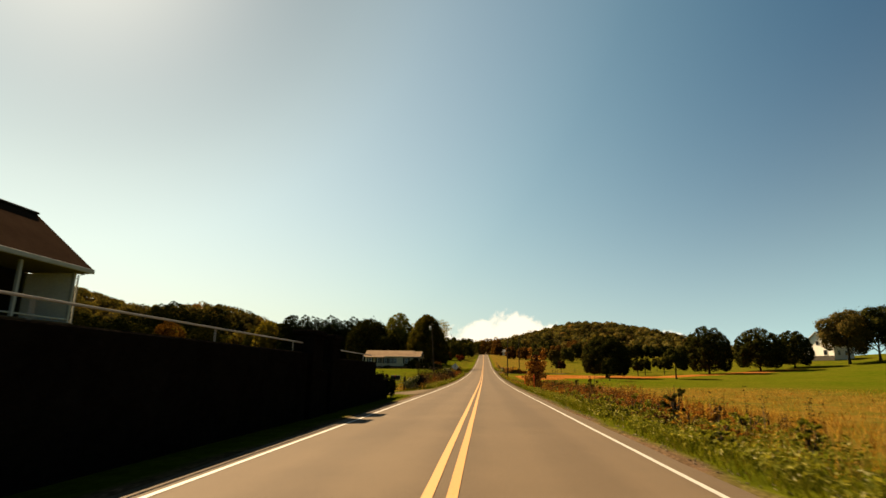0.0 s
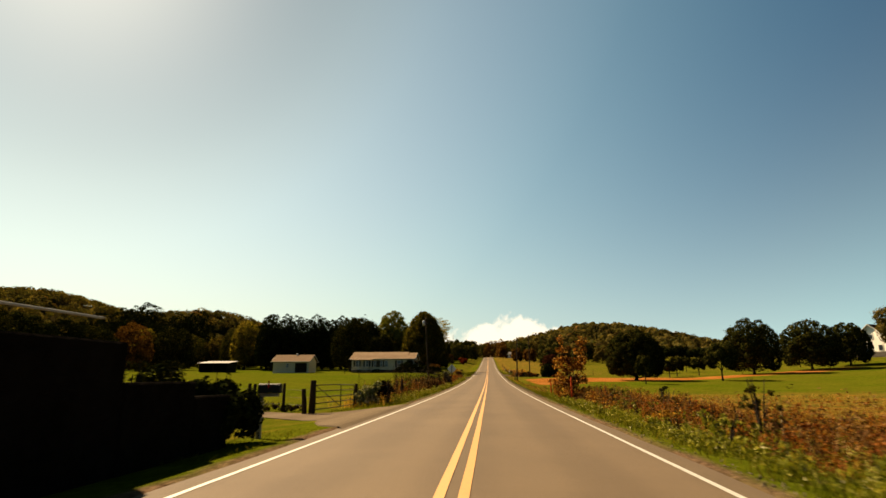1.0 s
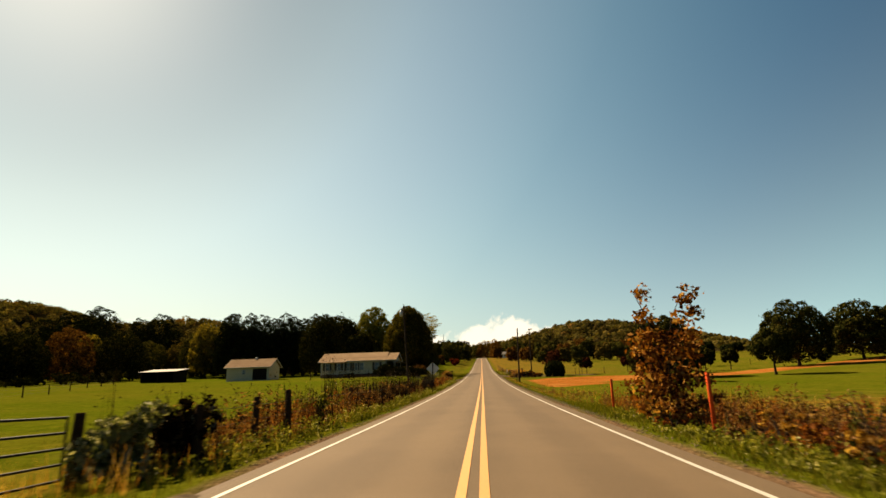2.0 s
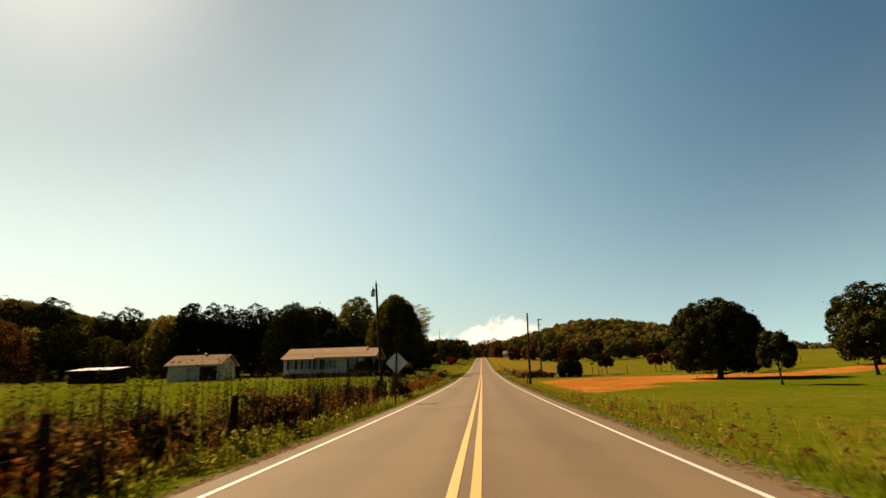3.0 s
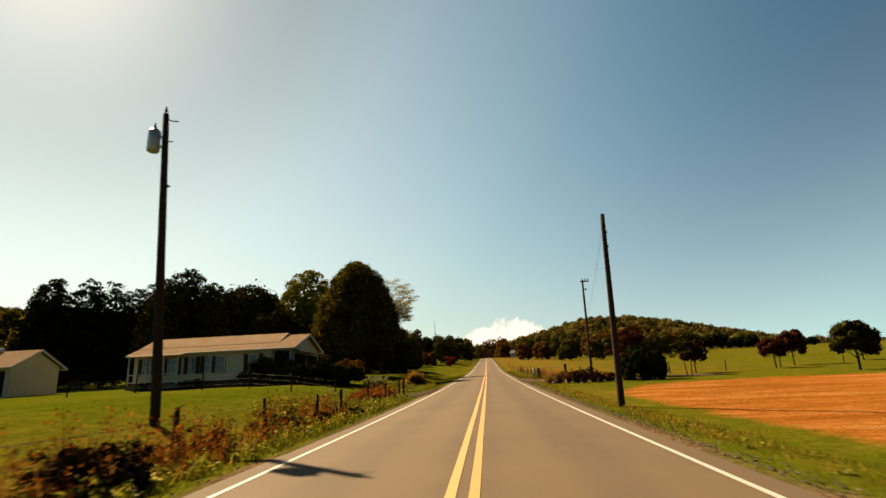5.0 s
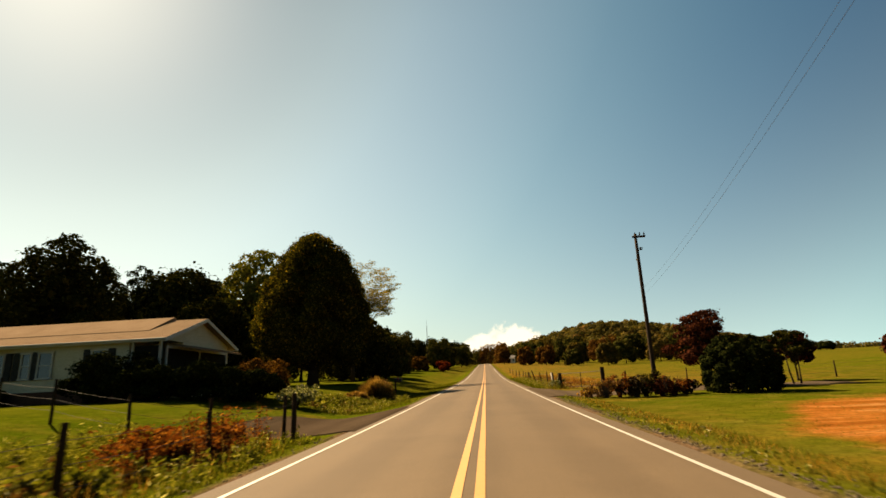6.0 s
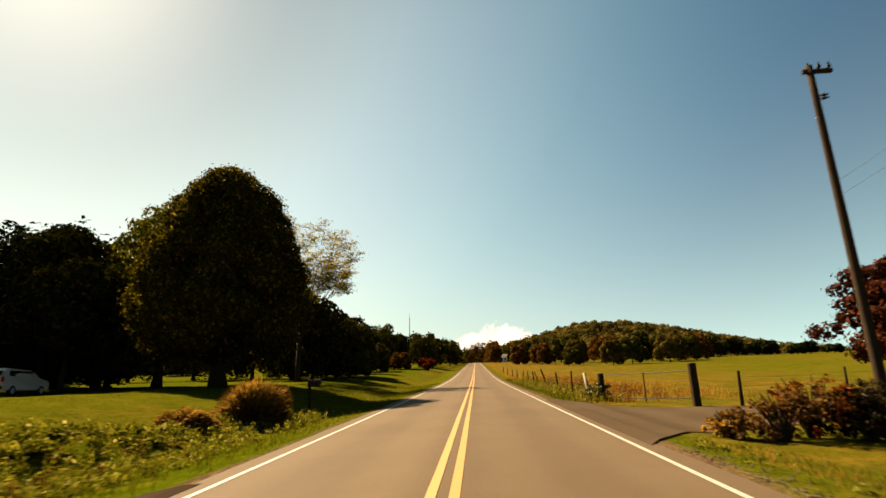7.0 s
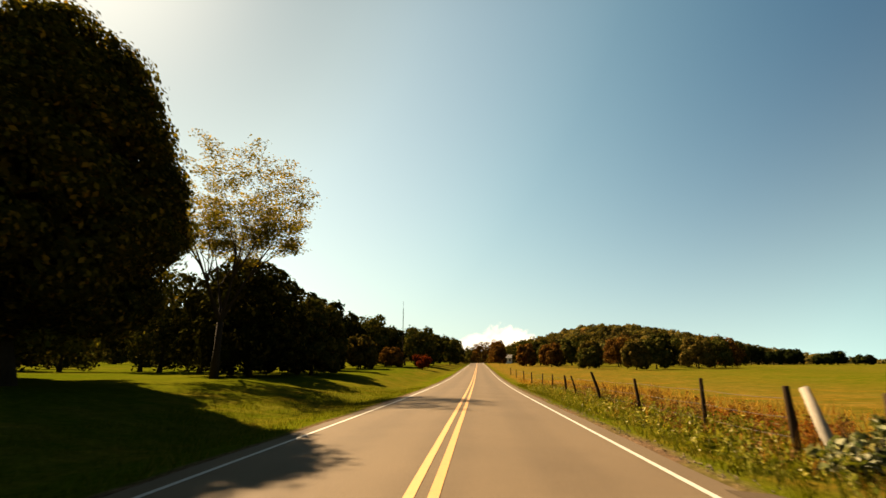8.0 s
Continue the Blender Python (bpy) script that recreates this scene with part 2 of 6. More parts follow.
M_SHINGLE_BROWN = plain("brown_shingles", (0.0225, 0.0135, 0.0090), (0.0375, 0.0234, 0.0156), 0.9, 0.9, bump=0.6, fine=16, spec=0.0)
M_TIN = plain("pale_tin_roof", (0.10, 0.095, 0.088), (0.17, 0.16, 0.15), 1.0, 0.7, 0.2)
M_SHUTTER = plain("dark_shutter", (0.018, 0.020, 0.020), (0.04, 0.04, 0.038), 5.0, 0.6)
M_BRICK = plain("brown_brick", (0.0546, 0.0252, 0.0168), (0.0924, 0.0462, 0.0312), 5.0, 0.9, fine=26)
# shed boards; also painted shade in the outbuilding's bay and under the porch
M_DARKWOOD_SHADE = plain("dark_boards_and_shade", (0.0084, 0.0072, 0.0060), (0.0210, 0.0168, 0.0126), 3.0, 0.9, stretch=(1, 1, 6))
M_ORANGE = plain("orange_plastic", (0.4900, 0.0525, 0.0140), (0.5950, 0.0840, 0.0245), 6.0, 0.5)
M_SIGN = plain("bare_sign_aluminium", (0.46, 0.46, 0.46), (0.60, 0.60, 0.59), 3.0, 0.5, 0.6)
M_SCREEN = plain("screen_and_porch_shade", (0.010, 0.010, 0.008), (0.022, 0.021, 0.017), 3.0, 0.9, spec=0.0)
M_BLACKPLASTIC = plain("black_plastic", (0.012, 0.012, 0.012), (0.03, 0.03, 0.03), 8.0, 0.5)
M_CAR = plain("silver_car_paint", (0.55, 0.56, 0.57), (0.62, 0.63, 0.64), 4.0, 0.3, 0.4, bump=0.02)
M_TYRE = plain("tyre_rubber", (0.015, 0.015, 0.015), (0.03, 0.03, 0.03), 9.0, 0.8)
M_GRAVEL = plain("pale_gravel", (0.060, 0.045, 0.032), (0.16, 0.125, 0.092), 9.0, 0.9, bump=0.3, spec=0.0)
M_RED = plain("red_lens", (0.35, 0.02, 0.015), (0.45, 0.03, 0.02), 9.0, 0.3)


def glass_mat():
    n = Nodes("window_glass", 0.06, 0.0, 0.5)
    n.color((0.013, 0.015, 0.017))
    return n.mat


M_GLASS = glass_mat()

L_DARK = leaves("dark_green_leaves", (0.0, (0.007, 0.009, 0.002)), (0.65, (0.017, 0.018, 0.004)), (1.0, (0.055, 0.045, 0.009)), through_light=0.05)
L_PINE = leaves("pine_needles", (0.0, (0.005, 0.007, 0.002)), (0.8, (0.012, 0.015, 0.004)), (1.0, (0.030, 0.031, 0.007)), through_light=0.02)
L_OLIVE = leaves("olive_leaves", (0.0, (0.018, 0.022, 0.005)), (0.6, (0.040, 0.039, 0.008)), (1.0, (0.090, 0.068, 0.017)), through_light=0.09)
L_GOLD = leaves("yellowing_leaves", (0.0, (0.026, 0.025, 0.006)), (0.6, (0.058, 0.042, 0.011)), (1.0, (0.105, 0.064, 0.016)), through_light=0.15)
L_LOCUST = leaves("locust_leaves", (0.0, (0.034, 0.034, 0.006)), (0.5, (0.085, 0.070, 0.014)), (1.0, (0.18, 0.125, 0.028)), through_light=0.45)
L_RUST = leaves("rust_leaves", (0.0, (0.030, 0.014, 0.005)), (0.6, (0.080, 0.034, 0.008)), (1.0, (0.15, 0.072, 0.018)), through_light=0.15)
# brighter copy of the olive leaves, sunlight put into the colour
L_LIT = leaves("sunlit_olive_leaves", (0.0, (0.045, 0.054, 0.009)), (0.6, (0.095, 0.090, 0.015)), (1.0, (0.17, 0.135, 0.028)), through_light=0.22)
L_RUSTWEED = leaves("red_brown_weeds", (0.0, (0.030, 0.008, 0.003)), (0.5, (0.098, 0.026, 0.007)), (1.0, (0.20, 0.078, 0.023)), through_light=0.3)
L_AUTUMN = leaves("golden_brown_leaves", (0.0, (0.018, 0.006, 0.003)), (0.4, (0.085, 0.027, 0.006)), (0.75, (0.16, 0.062, 0.014)), (1.0, (0.30, 0.17, 0.055)), through_light=0.3)
L_MAPLE = leaves("maple_leaves", (0.0, (0.016, 0.017, 0.004)), (0.65, (0.042, 0.037, 0.006)), (0.88, (0.085, 0.066, 0.010)), (1.0, (0.19, 0.115, 0.018)), through_light=0.3)
L_MOUND = leaves("brown_grass_blades", (0.0, (0.0450, 0.0210, 0.0075)), (0.5, (0.1275, 0.0675, 0.0210)), (1.0, (0.2400, 0.1500, 0.0570)), through_light=0.3)
L_VINE = leaves("pale_vine_leaves", (0.0, (0.018, 0.028, 0.008)), (0.5, (0.090, 0.100, 0.040)), (1.0, (0.34, 0.32, 0.22)), through_light=0.2)
L_RED = leaves("dark_red_leaves", (0.0, (0.012, 0.005, 0.004)), (0.6, (0.030, 0.009, 0.005)), (1.0, (0.090, 0.026, 0.010)), through_light=0.08)
L_SCARLET = leaves("scarlet_leaves", (0.0, (0.0540, 0.0072, 0.0036)), (1.0, (0.1440, 0.0270, 0.0096)))
L_GRASS = leaves("grass_blades", (0.0, (0.0204, 0.0276, 0.0024)), (0.6, (0.0480, 0.0516, 0.0054)), (1.0, (0.0990, 0.0810, 0.0168)), through_light=0.3)
L_STRAW = leaves("dry_grass_blades", (0.0, (0.055, 0.022, 0.005)), (0.5, (0.150, 0.070, 0.014)), (1.0, (0.27, 0.165, 0.055)), through_light=0.4)
L_WEED = leaves("brown_weed_stalks", (0.0, (0.0165, 0.0090, 0.0045)), (0.55, (0.0788, 0.0360, 0.0135)), (1.0, (0.1875, 0.1087, 0.0450)), through_light=0.25)
L_DEAD = leaves("dead_stalk_leaves", (0.0, (0.0036, 0.0030, 0.0018)), (0.75, (0.0120, 0.0084, 0.0048)), (0.92, (0.0360, 0.0240, 0.0120)), (1.0, (0.1920, 0.1560, 0.0960)), through_light=0.1)
L_BROAD = leaves("broad_weed_leaves", (0.0, (0.030, 0.037, 0.005)), (0.6, (0.095, 0.098, 0.016)), (0.94, (0.17, 0.155, 0.036)), (1.0, (0.34, 0.31, 0.18)), through_light=0.3)
L_FAR = leaves("far_woods_leaves", (0.0, (0.009, 0.013, 0.005)), (0.35, (0.028, 0.034, 0.010)), (0.65, (0.066, 0.064, 0.020)),
               (0.88, (0.100, 0.080, 0.026)), (1.0, (0.135, 0.070, 0.020)), attr="tint", through_light=0.28)



# ---- the lie of the land ----
SLOPE_AT = np.array([-400, 50, 150, 180, 240, 440, 500, 6000.0])
SLOPE = np.array([0, 0, 0.03, 0.03, 0.053, 0.053, 0.0, 0.0])
_ys = np.arange(-400, 6001, 1.0)
_zs = np.concatenate([[0], np.cumsum((np.interp(_ys[:-1], SLOPE_AT, SLOPE) + np.interp(_ys[1:], SLOPE_AT, SLOPE)) / 2)])


def ss(v, a, b):
    t = np.clip((np.asarray(v, float) - a) / (b - a), 0, 1)
    return t * t * (3 - 2 * t)


def road_z(y):
    return np.interp(y, _ys, _zs)


CROWN = 0.034


def wobble(x, y):
    return (np.sin(x * 0.31 + 1.3) * np.sin(y * 0.23) + 0.6 * np.sin(x * 0.83 + y * 0.57) + 0.4 * np.sin(y * 1.27 - x * 1.1)) / 2


HILLS = (  # x, y, height, spread across, spread along
    (165, 816, 38, 109, 148), (294, 831, 19, 97, 92), (60, 900, 22, 130, 150), (420, 900, 7, 90, 120),
    (-506, 966, 75, 139, 91), (-820, 931, 126, 203, 308), (-339, 1038, 30, 149, 105), (-140, 1051, 35, 97, 155),
    (-1488, 700, 160, 304, 300), (900, 1000, 14, 250, 200), (-689, 376, 26, 223, 200))


def ground(x, y):
    """Height of the ground beside the road."""
    x, y = np.asarray(x, float), np.asarray(y, float)
    a = np.abs(x)
    left = x < 0
    z = road_z(y) - 0.10 - 0.06 * ss(a, 3.4, 4.3)
    ditch = np.exp(-((a - 6.0) / 1.7) ** 2)
    near_l = -0.16 * ss(a, 4, 6.5) * (1 - ss(y, 60, 90)) - ditch * 0.22 * ss(y, 60, 90)
    rise_l = 0.85 * ss(a, 5.5, 15) * ss(y, 80, 132) + 0.004 * np.clip(a - 40, 0, 200)
    rise_r = -0.20 * ss(a, 4, 6) * (1 - ss(y, 152, 172)) + (0.0008 * np.clip(x - 26, 0, 64) ** 2 + 0.09 * np.clip(x - 90, 0, 60)) * (1 - 0.9 * ss(y, 175, 260)) - 2.0 * ss(x, 45, 120) * ss(y, 250, 340) * (1 - ss(y, 480, 620))
    bank_a = 1.5 * ss(a, 5.2, 9.0) * (1 - ss(y, 30, 44)) * left      # the raised yard behind the wall
    z = z + np.where(left, near_l + rise_l, rise_r) + bank_a
    z = z + 0.05 * wobble(x, y) * ss(a, 4, 8) + 0.35 * wobble(x * 0.12, y * 0.12) * ss(a, 14, 50)
    for hx, hy, hh, sx, sy in HILLS:
        z = z + hh * np.exp(-((x - hx) / sx) ** 2 - ((y - hy) / sy) ** 2)
    return z


def gz(x, y):
    return float(ground(x, y))


# ---- geometry helpers ----
class Geo:
    """Collects boxes, tubes and prisms into one mesh."""

    def __init__(self):
        self.v, self.f = [], []

    def add(self, verts, faces, m=None):
        k = len(self.v)
        self.v += [tuple(m @ Vector(p)) if m is not None else tuple(p) for p in verts]
        self.f += [tuple(k + i for i in f) for f in faces]
        return self

    def box(self, c, s, m=None, ch=None):
        """A box with its edges taken off."""
        hx, hy, hz = s[0] / 2, s[1] / 2, s[2] / 2
        e = min(hx, hy, hz) * 0.25 if ch is None else min(ch, min(hx, hy, hz) * 0.45)
        bm = bmesh.new()
        bmesh.ops.create_cube(bm, size=1)
        for p in bm.verts:
            p.co = Vector((c[0] + p.co.x * 2 * hx, c[1] + p.co.y * 2 * hy, c[2] + p.co.z * 2 * hz))
        if e > 0:
            bmesh.ops.bevel(bm, geom=bm.edges[:], offset=e, segments=1, affect="EDGES")
        bm.verts.index_update()
        self.add([p.co.copy() for p in bm.verts], [[p.index for p in f.verts] for f in bm.faces], m)
        bm.free()
        return self

    def tube(self, pts, radii, n=8, caps=True):
        pts = [Vector(p) for p in pts]
        k = len(self.v)
        for i, p in enumerate(pts):
            d = (pts[min(i + 1, len(pts) - 1)] - pts[max(i - 1, 0)]).normalized()
            u = d.cross(Vector((0.3, 0.9, 0.2)) if abs(d.z) > 0.7 else Vector((0, 0, 1))).normalized()
            w = d.cross(u)
            r = radii[i] if isinstance(radii, (list, tuple)) else radii
            for j in range(n):
                a = 2 * math.pi * j / n
                self.v.append(tuple(p + (u * math.cos(a) + w * math.sin(a)) * r))
        for i in range(len(pts) - 1):
            for j in range(n):
                a, b = k + i * n + j, k + i * n + (j + 1) % n
                self.f.append((a, a + n, b + n, b))
        if caps:
            self.f.append(tuple(k + j for j in range(n)))
            self.f.append(tuple(k + (len(pts) - 1) * n + j for j in reversed(range(n))))
        return self

    def prism(self, poly, d, m=None):
        """A flat outline (points in space) pushed along d."""
        a = [Vector(p) for p in poly]
        b = [p + Vector(d) for p in a]
        n = len(a)
        faces = [tuple(reversed(range(n))), tuple(range(n, 2 * n))] + [(i, (i + 1) % n, n + (i + 1) % n, n + i) for i in range(n)]
        return self.add(a + b, faces, m)

    def mesh(self, name):
        me = bpy.data.meshes.new(name)
        me.from_pydata(self.v, [], self.f)
        me.validate()
        me.update()
        bm = bmesh.new()
        bm.from_mesh(me)
        bmesh.ops.recalc_face_normals(bm, faces=bm.faces[:])
        bm.to_mesh(me)
        bm.free()
        return me


def part(name, geo, material, parent=None, label="", smooth=False):
    me = geo.mesh(name) if isinstance(geo, Geo) else geo
    if not me.materials:
        me.materials.append(material)
    if smooth:
        me.polygons.foreach_set("use_smooth", [True] * len(me.polygons))
    ob = new(name, me)
    if parent is not None:
        ob.parent = parent
    if label:
        tagged(ob, label)
    return ob


def thing(name, label, category, at=(0, 0, 0), rz=0.0, group="", kind=""):
    ob = new(name)
    ob.empty_display_size = 0.2
    ob.matrix_basis = pose(*at, 0, 0, rz)
    return tagged(ob, label, category, group, kind)


def raw_mesh(name, V, F, attrs=None):
    """A mesh from arrays: V (n, 3), F (m, k)."""
    me = bpy.data.meshes.new(name)
    V, F = np.asarray(V, np.float32), np.asarray(F, np.int32)
    k = F.shape[1]
    me.vertices.add(len(V))
    me.vertices.foreach_set("co", V.ravel())
    me.loops.add(F.size)
    me.loops.foreach_set("vertex_index", F.ravel())
    me.polygons.add(len(F))
    me.polygons.foreach_set("loop_start", np.arange(len(F), dtype=np.int32) * k)
    for key, val in (attrs or {}).items():
        a = me.attributes.new(key, "FLOAT", "POINT")
        a.data.foreach_set("value", np.asarray(val, np.float32))
    me.update(calc_edges=True)
    return me


def rnd_dirs(rng, n):
    d = rng.normal(size=(n, 3))
    return d / np.linalg.norm(d, axis=1, keepdims=True)


def leaf_arrays(rng, C, size, aspect=0.6, flat=0.0, centre=None):
    """Small folded leaves about the points C."""
    n = len(C)
    a = rnd_dirs(rng, n)
    if centre is not None:
        out = (C - centre) / np.maximum(np.linalg.norm(C - centre, axis=1, keepdims=True), 1e-6)
        a -= 0.85 * out * np.sum(a * out, axis=1, keepdims=True)
    a[:, 2] *= 1 - flat
    a /= np.linalg.norm(a, axis=1, keepdims=True)
    b = np.cross(a, rnd_dirs(rng, n) if centre is None else out + 0.45 * rnd_dirs(rng, n))
    b /= np.linalg.norm(b, axis=1, keepdims=True)
    c = np.cross(a, b)
    s = (size * rng.uniform(0.55, 1.35, n))[:, None]
    V = np.stack([C - a * s, C + b * s * aspect + c * s * 0.25, C + a * s, C - b * s * aspect + c * s * 0.25], 1).reshape(-1, 3)
    F = np.arange(4 * n).reshape(n, 4)
    return V, F


def blade_arrays(rng, P, height, width, lean=0.35):
    """Grass blades that stand on the points P."""
    n = len(P)
    h = (height * rng.uniform(0.5, 1.3, n))[:, None] if np.isscalar(height) else (height * rng.uniform(0.5, 1.3, n))[:, None]
    az = rng.uniform(0, 2 * np.pi, n)
    side = np.stack([np.cos(az), np.sin(az), np.zeros(n)], 1) * width * rng.uniform(0.6, 1.4, n)[:, None]
    lz = rng.uniform(0, 2 * np.pi, n)
    tip = np.stack([np.cos(lz) * lean, np.sin(lz) * lean, np.ones(n)], 1) * h * rng.uniform(0.7, 1, n)[:, None]
    V = np.stack([P - side, P + side, P + tip], 1).reshape(-1, 3)
    return V, np.arange(3 * n).reshape(n, 3)


def clump_leaves(rng, lobes, n, size, wide, mid, jitter=0.32, aspect=0.62):
    """Leaves laid over rounded clumps: each faces roughly outwards from its clump, most of them on the crown's outside."""
    L = np.array(lobes, float)
    wgt = L[:, 3] * L[:, 4] + L[:, 4] * L[:, 5] + L[:, 3] * L[:, 5]
    wgt = np.where(L[:, 3] > 0.28 * wide, wgt * 0.3, wgt)
    pick = rng.choice(len(L), n, p=wgt / wgt.sum())
    d = rnd_dirs(rng, n)
    out = L[pick, :3] - mid
    out /= np.maximum(np.linalg.norm(out, axis=1, keepdims=True), 0.25 * wide)
    d = d + 0.75 * out
    d /= np.linalg.norm(d, axis=1, keepdims=True)
    lump = np.sin(d[:, 0] * 9 + pick * 1.7) * np.sin(d[:, 1] * 8 + pick) * np.sin(d[:, 2] * 9 + pick * 2.3)
    r = (1 - 0.28 * rng.uniform(0, 1, n) ** 2) * (1 + 0.16 * lump) + np.where(rng.uniform(0, 1, n) < 0.16, rng.uniform(0, 0.38, n), 0)
    C = L[pick, :3] + d * L[pick, 3:6] * r[:, None]
    nrm = d + jitter * rng.normal(size=(n, 3))
    nrm /= np.linalg.norm(nrm, axis=1, keepdims=True)
    a = np.cross(nrm, rnd_dirs(rng, n))
    a /= np.maximum(np.linalg.norm(a, axis=1, keepdims=True), 1e-6)
    b = np.cross(nrm, a)
    s = (size * rng.uniform(0.6, 1.35, n))[:, None]
    return C, np.stack([-a * s, b * s * aspect + nrm * s * 0.22, a * s, -b * s * aspect + nrm * s * 0.22], 1)


def crown_points(rng, lobes, n, shell=0.55, rough=0.16, per=22, spread=0.05):
    """Points through a loose crown of egg-shaped lobes: leaves in clumps, thicker towards the outside."""
    L = np.array(lobes, float)
    wgt = L[:, 3] * L[:, 4] + L[:, 4] * L[:, 5] + L[:, 3] * L[:, 5]
    m = max(8, n // per)
    pick = rng.choice(len(L), m, p=wgt / wgt.sum())
    d = rnd_dirs(rng, m)
    lump = np.sin(d[:, 0] * 7 + pick * 1.7) * np.sin(d[:, 1] * 6 + pick) * np.sin(d[:, 2] * 8 + pick * 2.3)
    r = (shell + (1 - shell) * rng.uniform(0, 1, m) ** 0.6) * (1 + rough * lump * 1.6)
    C = np.repeat(L[pick, :3] + d * L[pick, 3:6] * r[:, None], per, 0)
    size = np.ptp(C, axis=0).mean() * spread
    off = rng.normal(size=C.shape)
    off *= np.minimum(1, 1.7 / np.linalg.norm(off, axis=1, keepdims=True))
    return C + off * size * (1, 1, 0.75)


def lobes_for(rng, h, w, base, count, top=0.75, depth=None):
    """Lobes that fill a rounded crown of width w between base and h."""
    out = [(0, 0, base + (h - base) * 0.52, w * 0.36, (depth or w) * 0.36, (h - base) * 0.42)]
    for i in range(count):
        a = 2.4 * i + rng.uniform(-0.4, 0.4)
        f = (i + 0.5) / count
        zz = base + (h - base) * (0.16 + top * f)
        rr = w * 0.5 * math.sqrt(max(0.05, 1 - (abs(f - 0.35) / 0.75) ** 2)) * 0.66
        s = w * rng.uniform(0.15, 0.23)
        out.append((math.cos(a) * rr, math.sin(a) * rr * (depth or w) / w, zz, s, s, s * rng.uniform(0.75, 1.05)))
    return out


def dome_lobes(seed, h, w, base, n=60, low=0.3, size=0.11, power=2.0):
    """A domed crown, widest at the fraction low of its height, with rounded clumps all over it."""
    rng = random.Random(seed)

    def radius(f):
        q = (f - low) / (1 - low) if f > low else (low - f) / (low * 1.7)
        return w / 2 * math.sqrt(max(0.0, 1 - q ** power))

    out = [(0, 0, base + (h - base) * f, radius(f) * 0.82, radius(f) * 0.82, (h - base) * 0.2) for f in (0.15, 0.3, 0.5, 0.7)]
    n = int(n * 1.9)
    for i in range(n):
        f = 0.03 + 0.95 * (1 - (1 - (i + rng.random()) / n) ** 0.85)
        r = w * size * 0.82 * rng.uniform(0.75, 1.25) * (1.1 - 0.3 * f)
        d = max(0.0, radius(f) - r * rng.uniform(0.8, 1.0))
        a = 2.4 * i + rng.uniform(-0.4, 0.4)
        out.append((math.cos(a) * d, math.sin(a) * d, base + (h - base) * f, r, r, r * 0.85))
    return out


def tree(label, x, y, h, w, leaf_material, n=5000, leaf=0.22, base=None, lobes=None, count=14, seed=1, trunk_r=None, category="tree",
         name="tree", group="", shell=0.5, limbs=6, depth=None, stems=1, lean=(0, 0), flat=0.0, sink=0.25, rough=0.12, core=True, per=22, spread=0.034):
    rng = np.random.default_rng(seed)
    base = h * 0.2 if base is None else base
    lobes = lobes or lobes_for(rng, h, w, base, count, depth=depth)
    ob = thing(name, label, category, (x, y, gz(x, y)), 0, group)
    r0 = trunk_r or h * 0.022
    g = Geo()
    for s in range(stems):
        ox, oy = ((0, 0) if stems == 1 else (math.cos(s * 2.4) * w * 0.07, math.sin(s * 2.4) * w * 0.07))
        top = Vector((lean[0] + ox * 2.5, lean[1] + oy * 2.5, base + (h - base) * 0.62))
        pts, rad = [], []
        for i in range(7):
            f = i / 6
            p = Vector((ox, oy, -sink)).lerp(top, f) + Vector((math.sin(f * 5 + seed + s), math.cos(f * 4 + seed + s), 0)) * r0 * 0.5 * min(1, f * 3)
            pts.append(p)
            rad.append(r0 * (1.45 if i == 0 else 1.0) * (1 - 0.82 * f) / (1 if stems == 1 else 1.5))
        g.tube(pts, rad, 9)
    part("trunk", g, M_BARK, ob, smooth=True)
    order = sorted(range(len(lobes)), key=lambda i: -lobes[i][3])[: limbs + 1]
    for i in order[1:] if len(order) > 1 else order:
        c = Vector(lobes[i][:3])
        z0 = min(max(base * 0.8, c.z * 0.45), base + (h - base) * 0.5)
        f0 = (z0 + sink) / (base + (h - base) * 0.62 + sink)
        s = Vector((lean[0] * f0, lean[1] * f0, z0))
        mid = s.lerp(c, 0.5) + Vector((0, 0, (c.z - z0) * 0.12))
        part("limb", Geo().tube([s, mid, c], [r0 * 0.42, r0 * 0.28, r0 * 0.1], 6), M_BARK, ob, smooth=True)
    if core:
        C, off = clump_leaves(rng, lobes, n, leaf, w, np.array([0, 0, base + (h - base) * 0.4]))
    else:
        C = crown_points(rng, lobes, n, shell, rough, per, spread)
    for k, lo_to, hi_to in ((0, -w / 2, w / 2), (1, -(depth or w) / 2, (depth or w) / 2), (2, base, h)):
        lo, hi = np.quantile(C[:, k], (0.0008, 0.9992))
        C[:, k] = lo_to + (C[:, k] - lo) / (hi - lo) * (hi_to - lo_to)
    C[:, :2] += lean
    if core:
        V, F = (C[:, None] + off).reshape(-1, 3), np.arange(4 * len(C)).reshape(-1, 4)
    else:
        V, F = leaf_arrays(rng, C, leaf, flat=flat)
    if core:
        mid = np.array([lean[0], lean[1], base + (h - base) * 0.48])
        k = int(min(7000, max(420, len(C) // 7)))
        K = mid + (C[rng.choice(len(C), k)] - mid) * rng.uniform(0.2, 0.88, (k, 1)) ** 0.7
        V2, F2 = leaf_arrays(rng, K, max(leaf * 1.5, w * 0.034), 0.8)
        V, F = np.concatenate([V, V2]), np.concatenate([F, F2 + len(V)])
    part("crown", raw_mesh("crown", V, F), leaf_material, ob)
    return ob


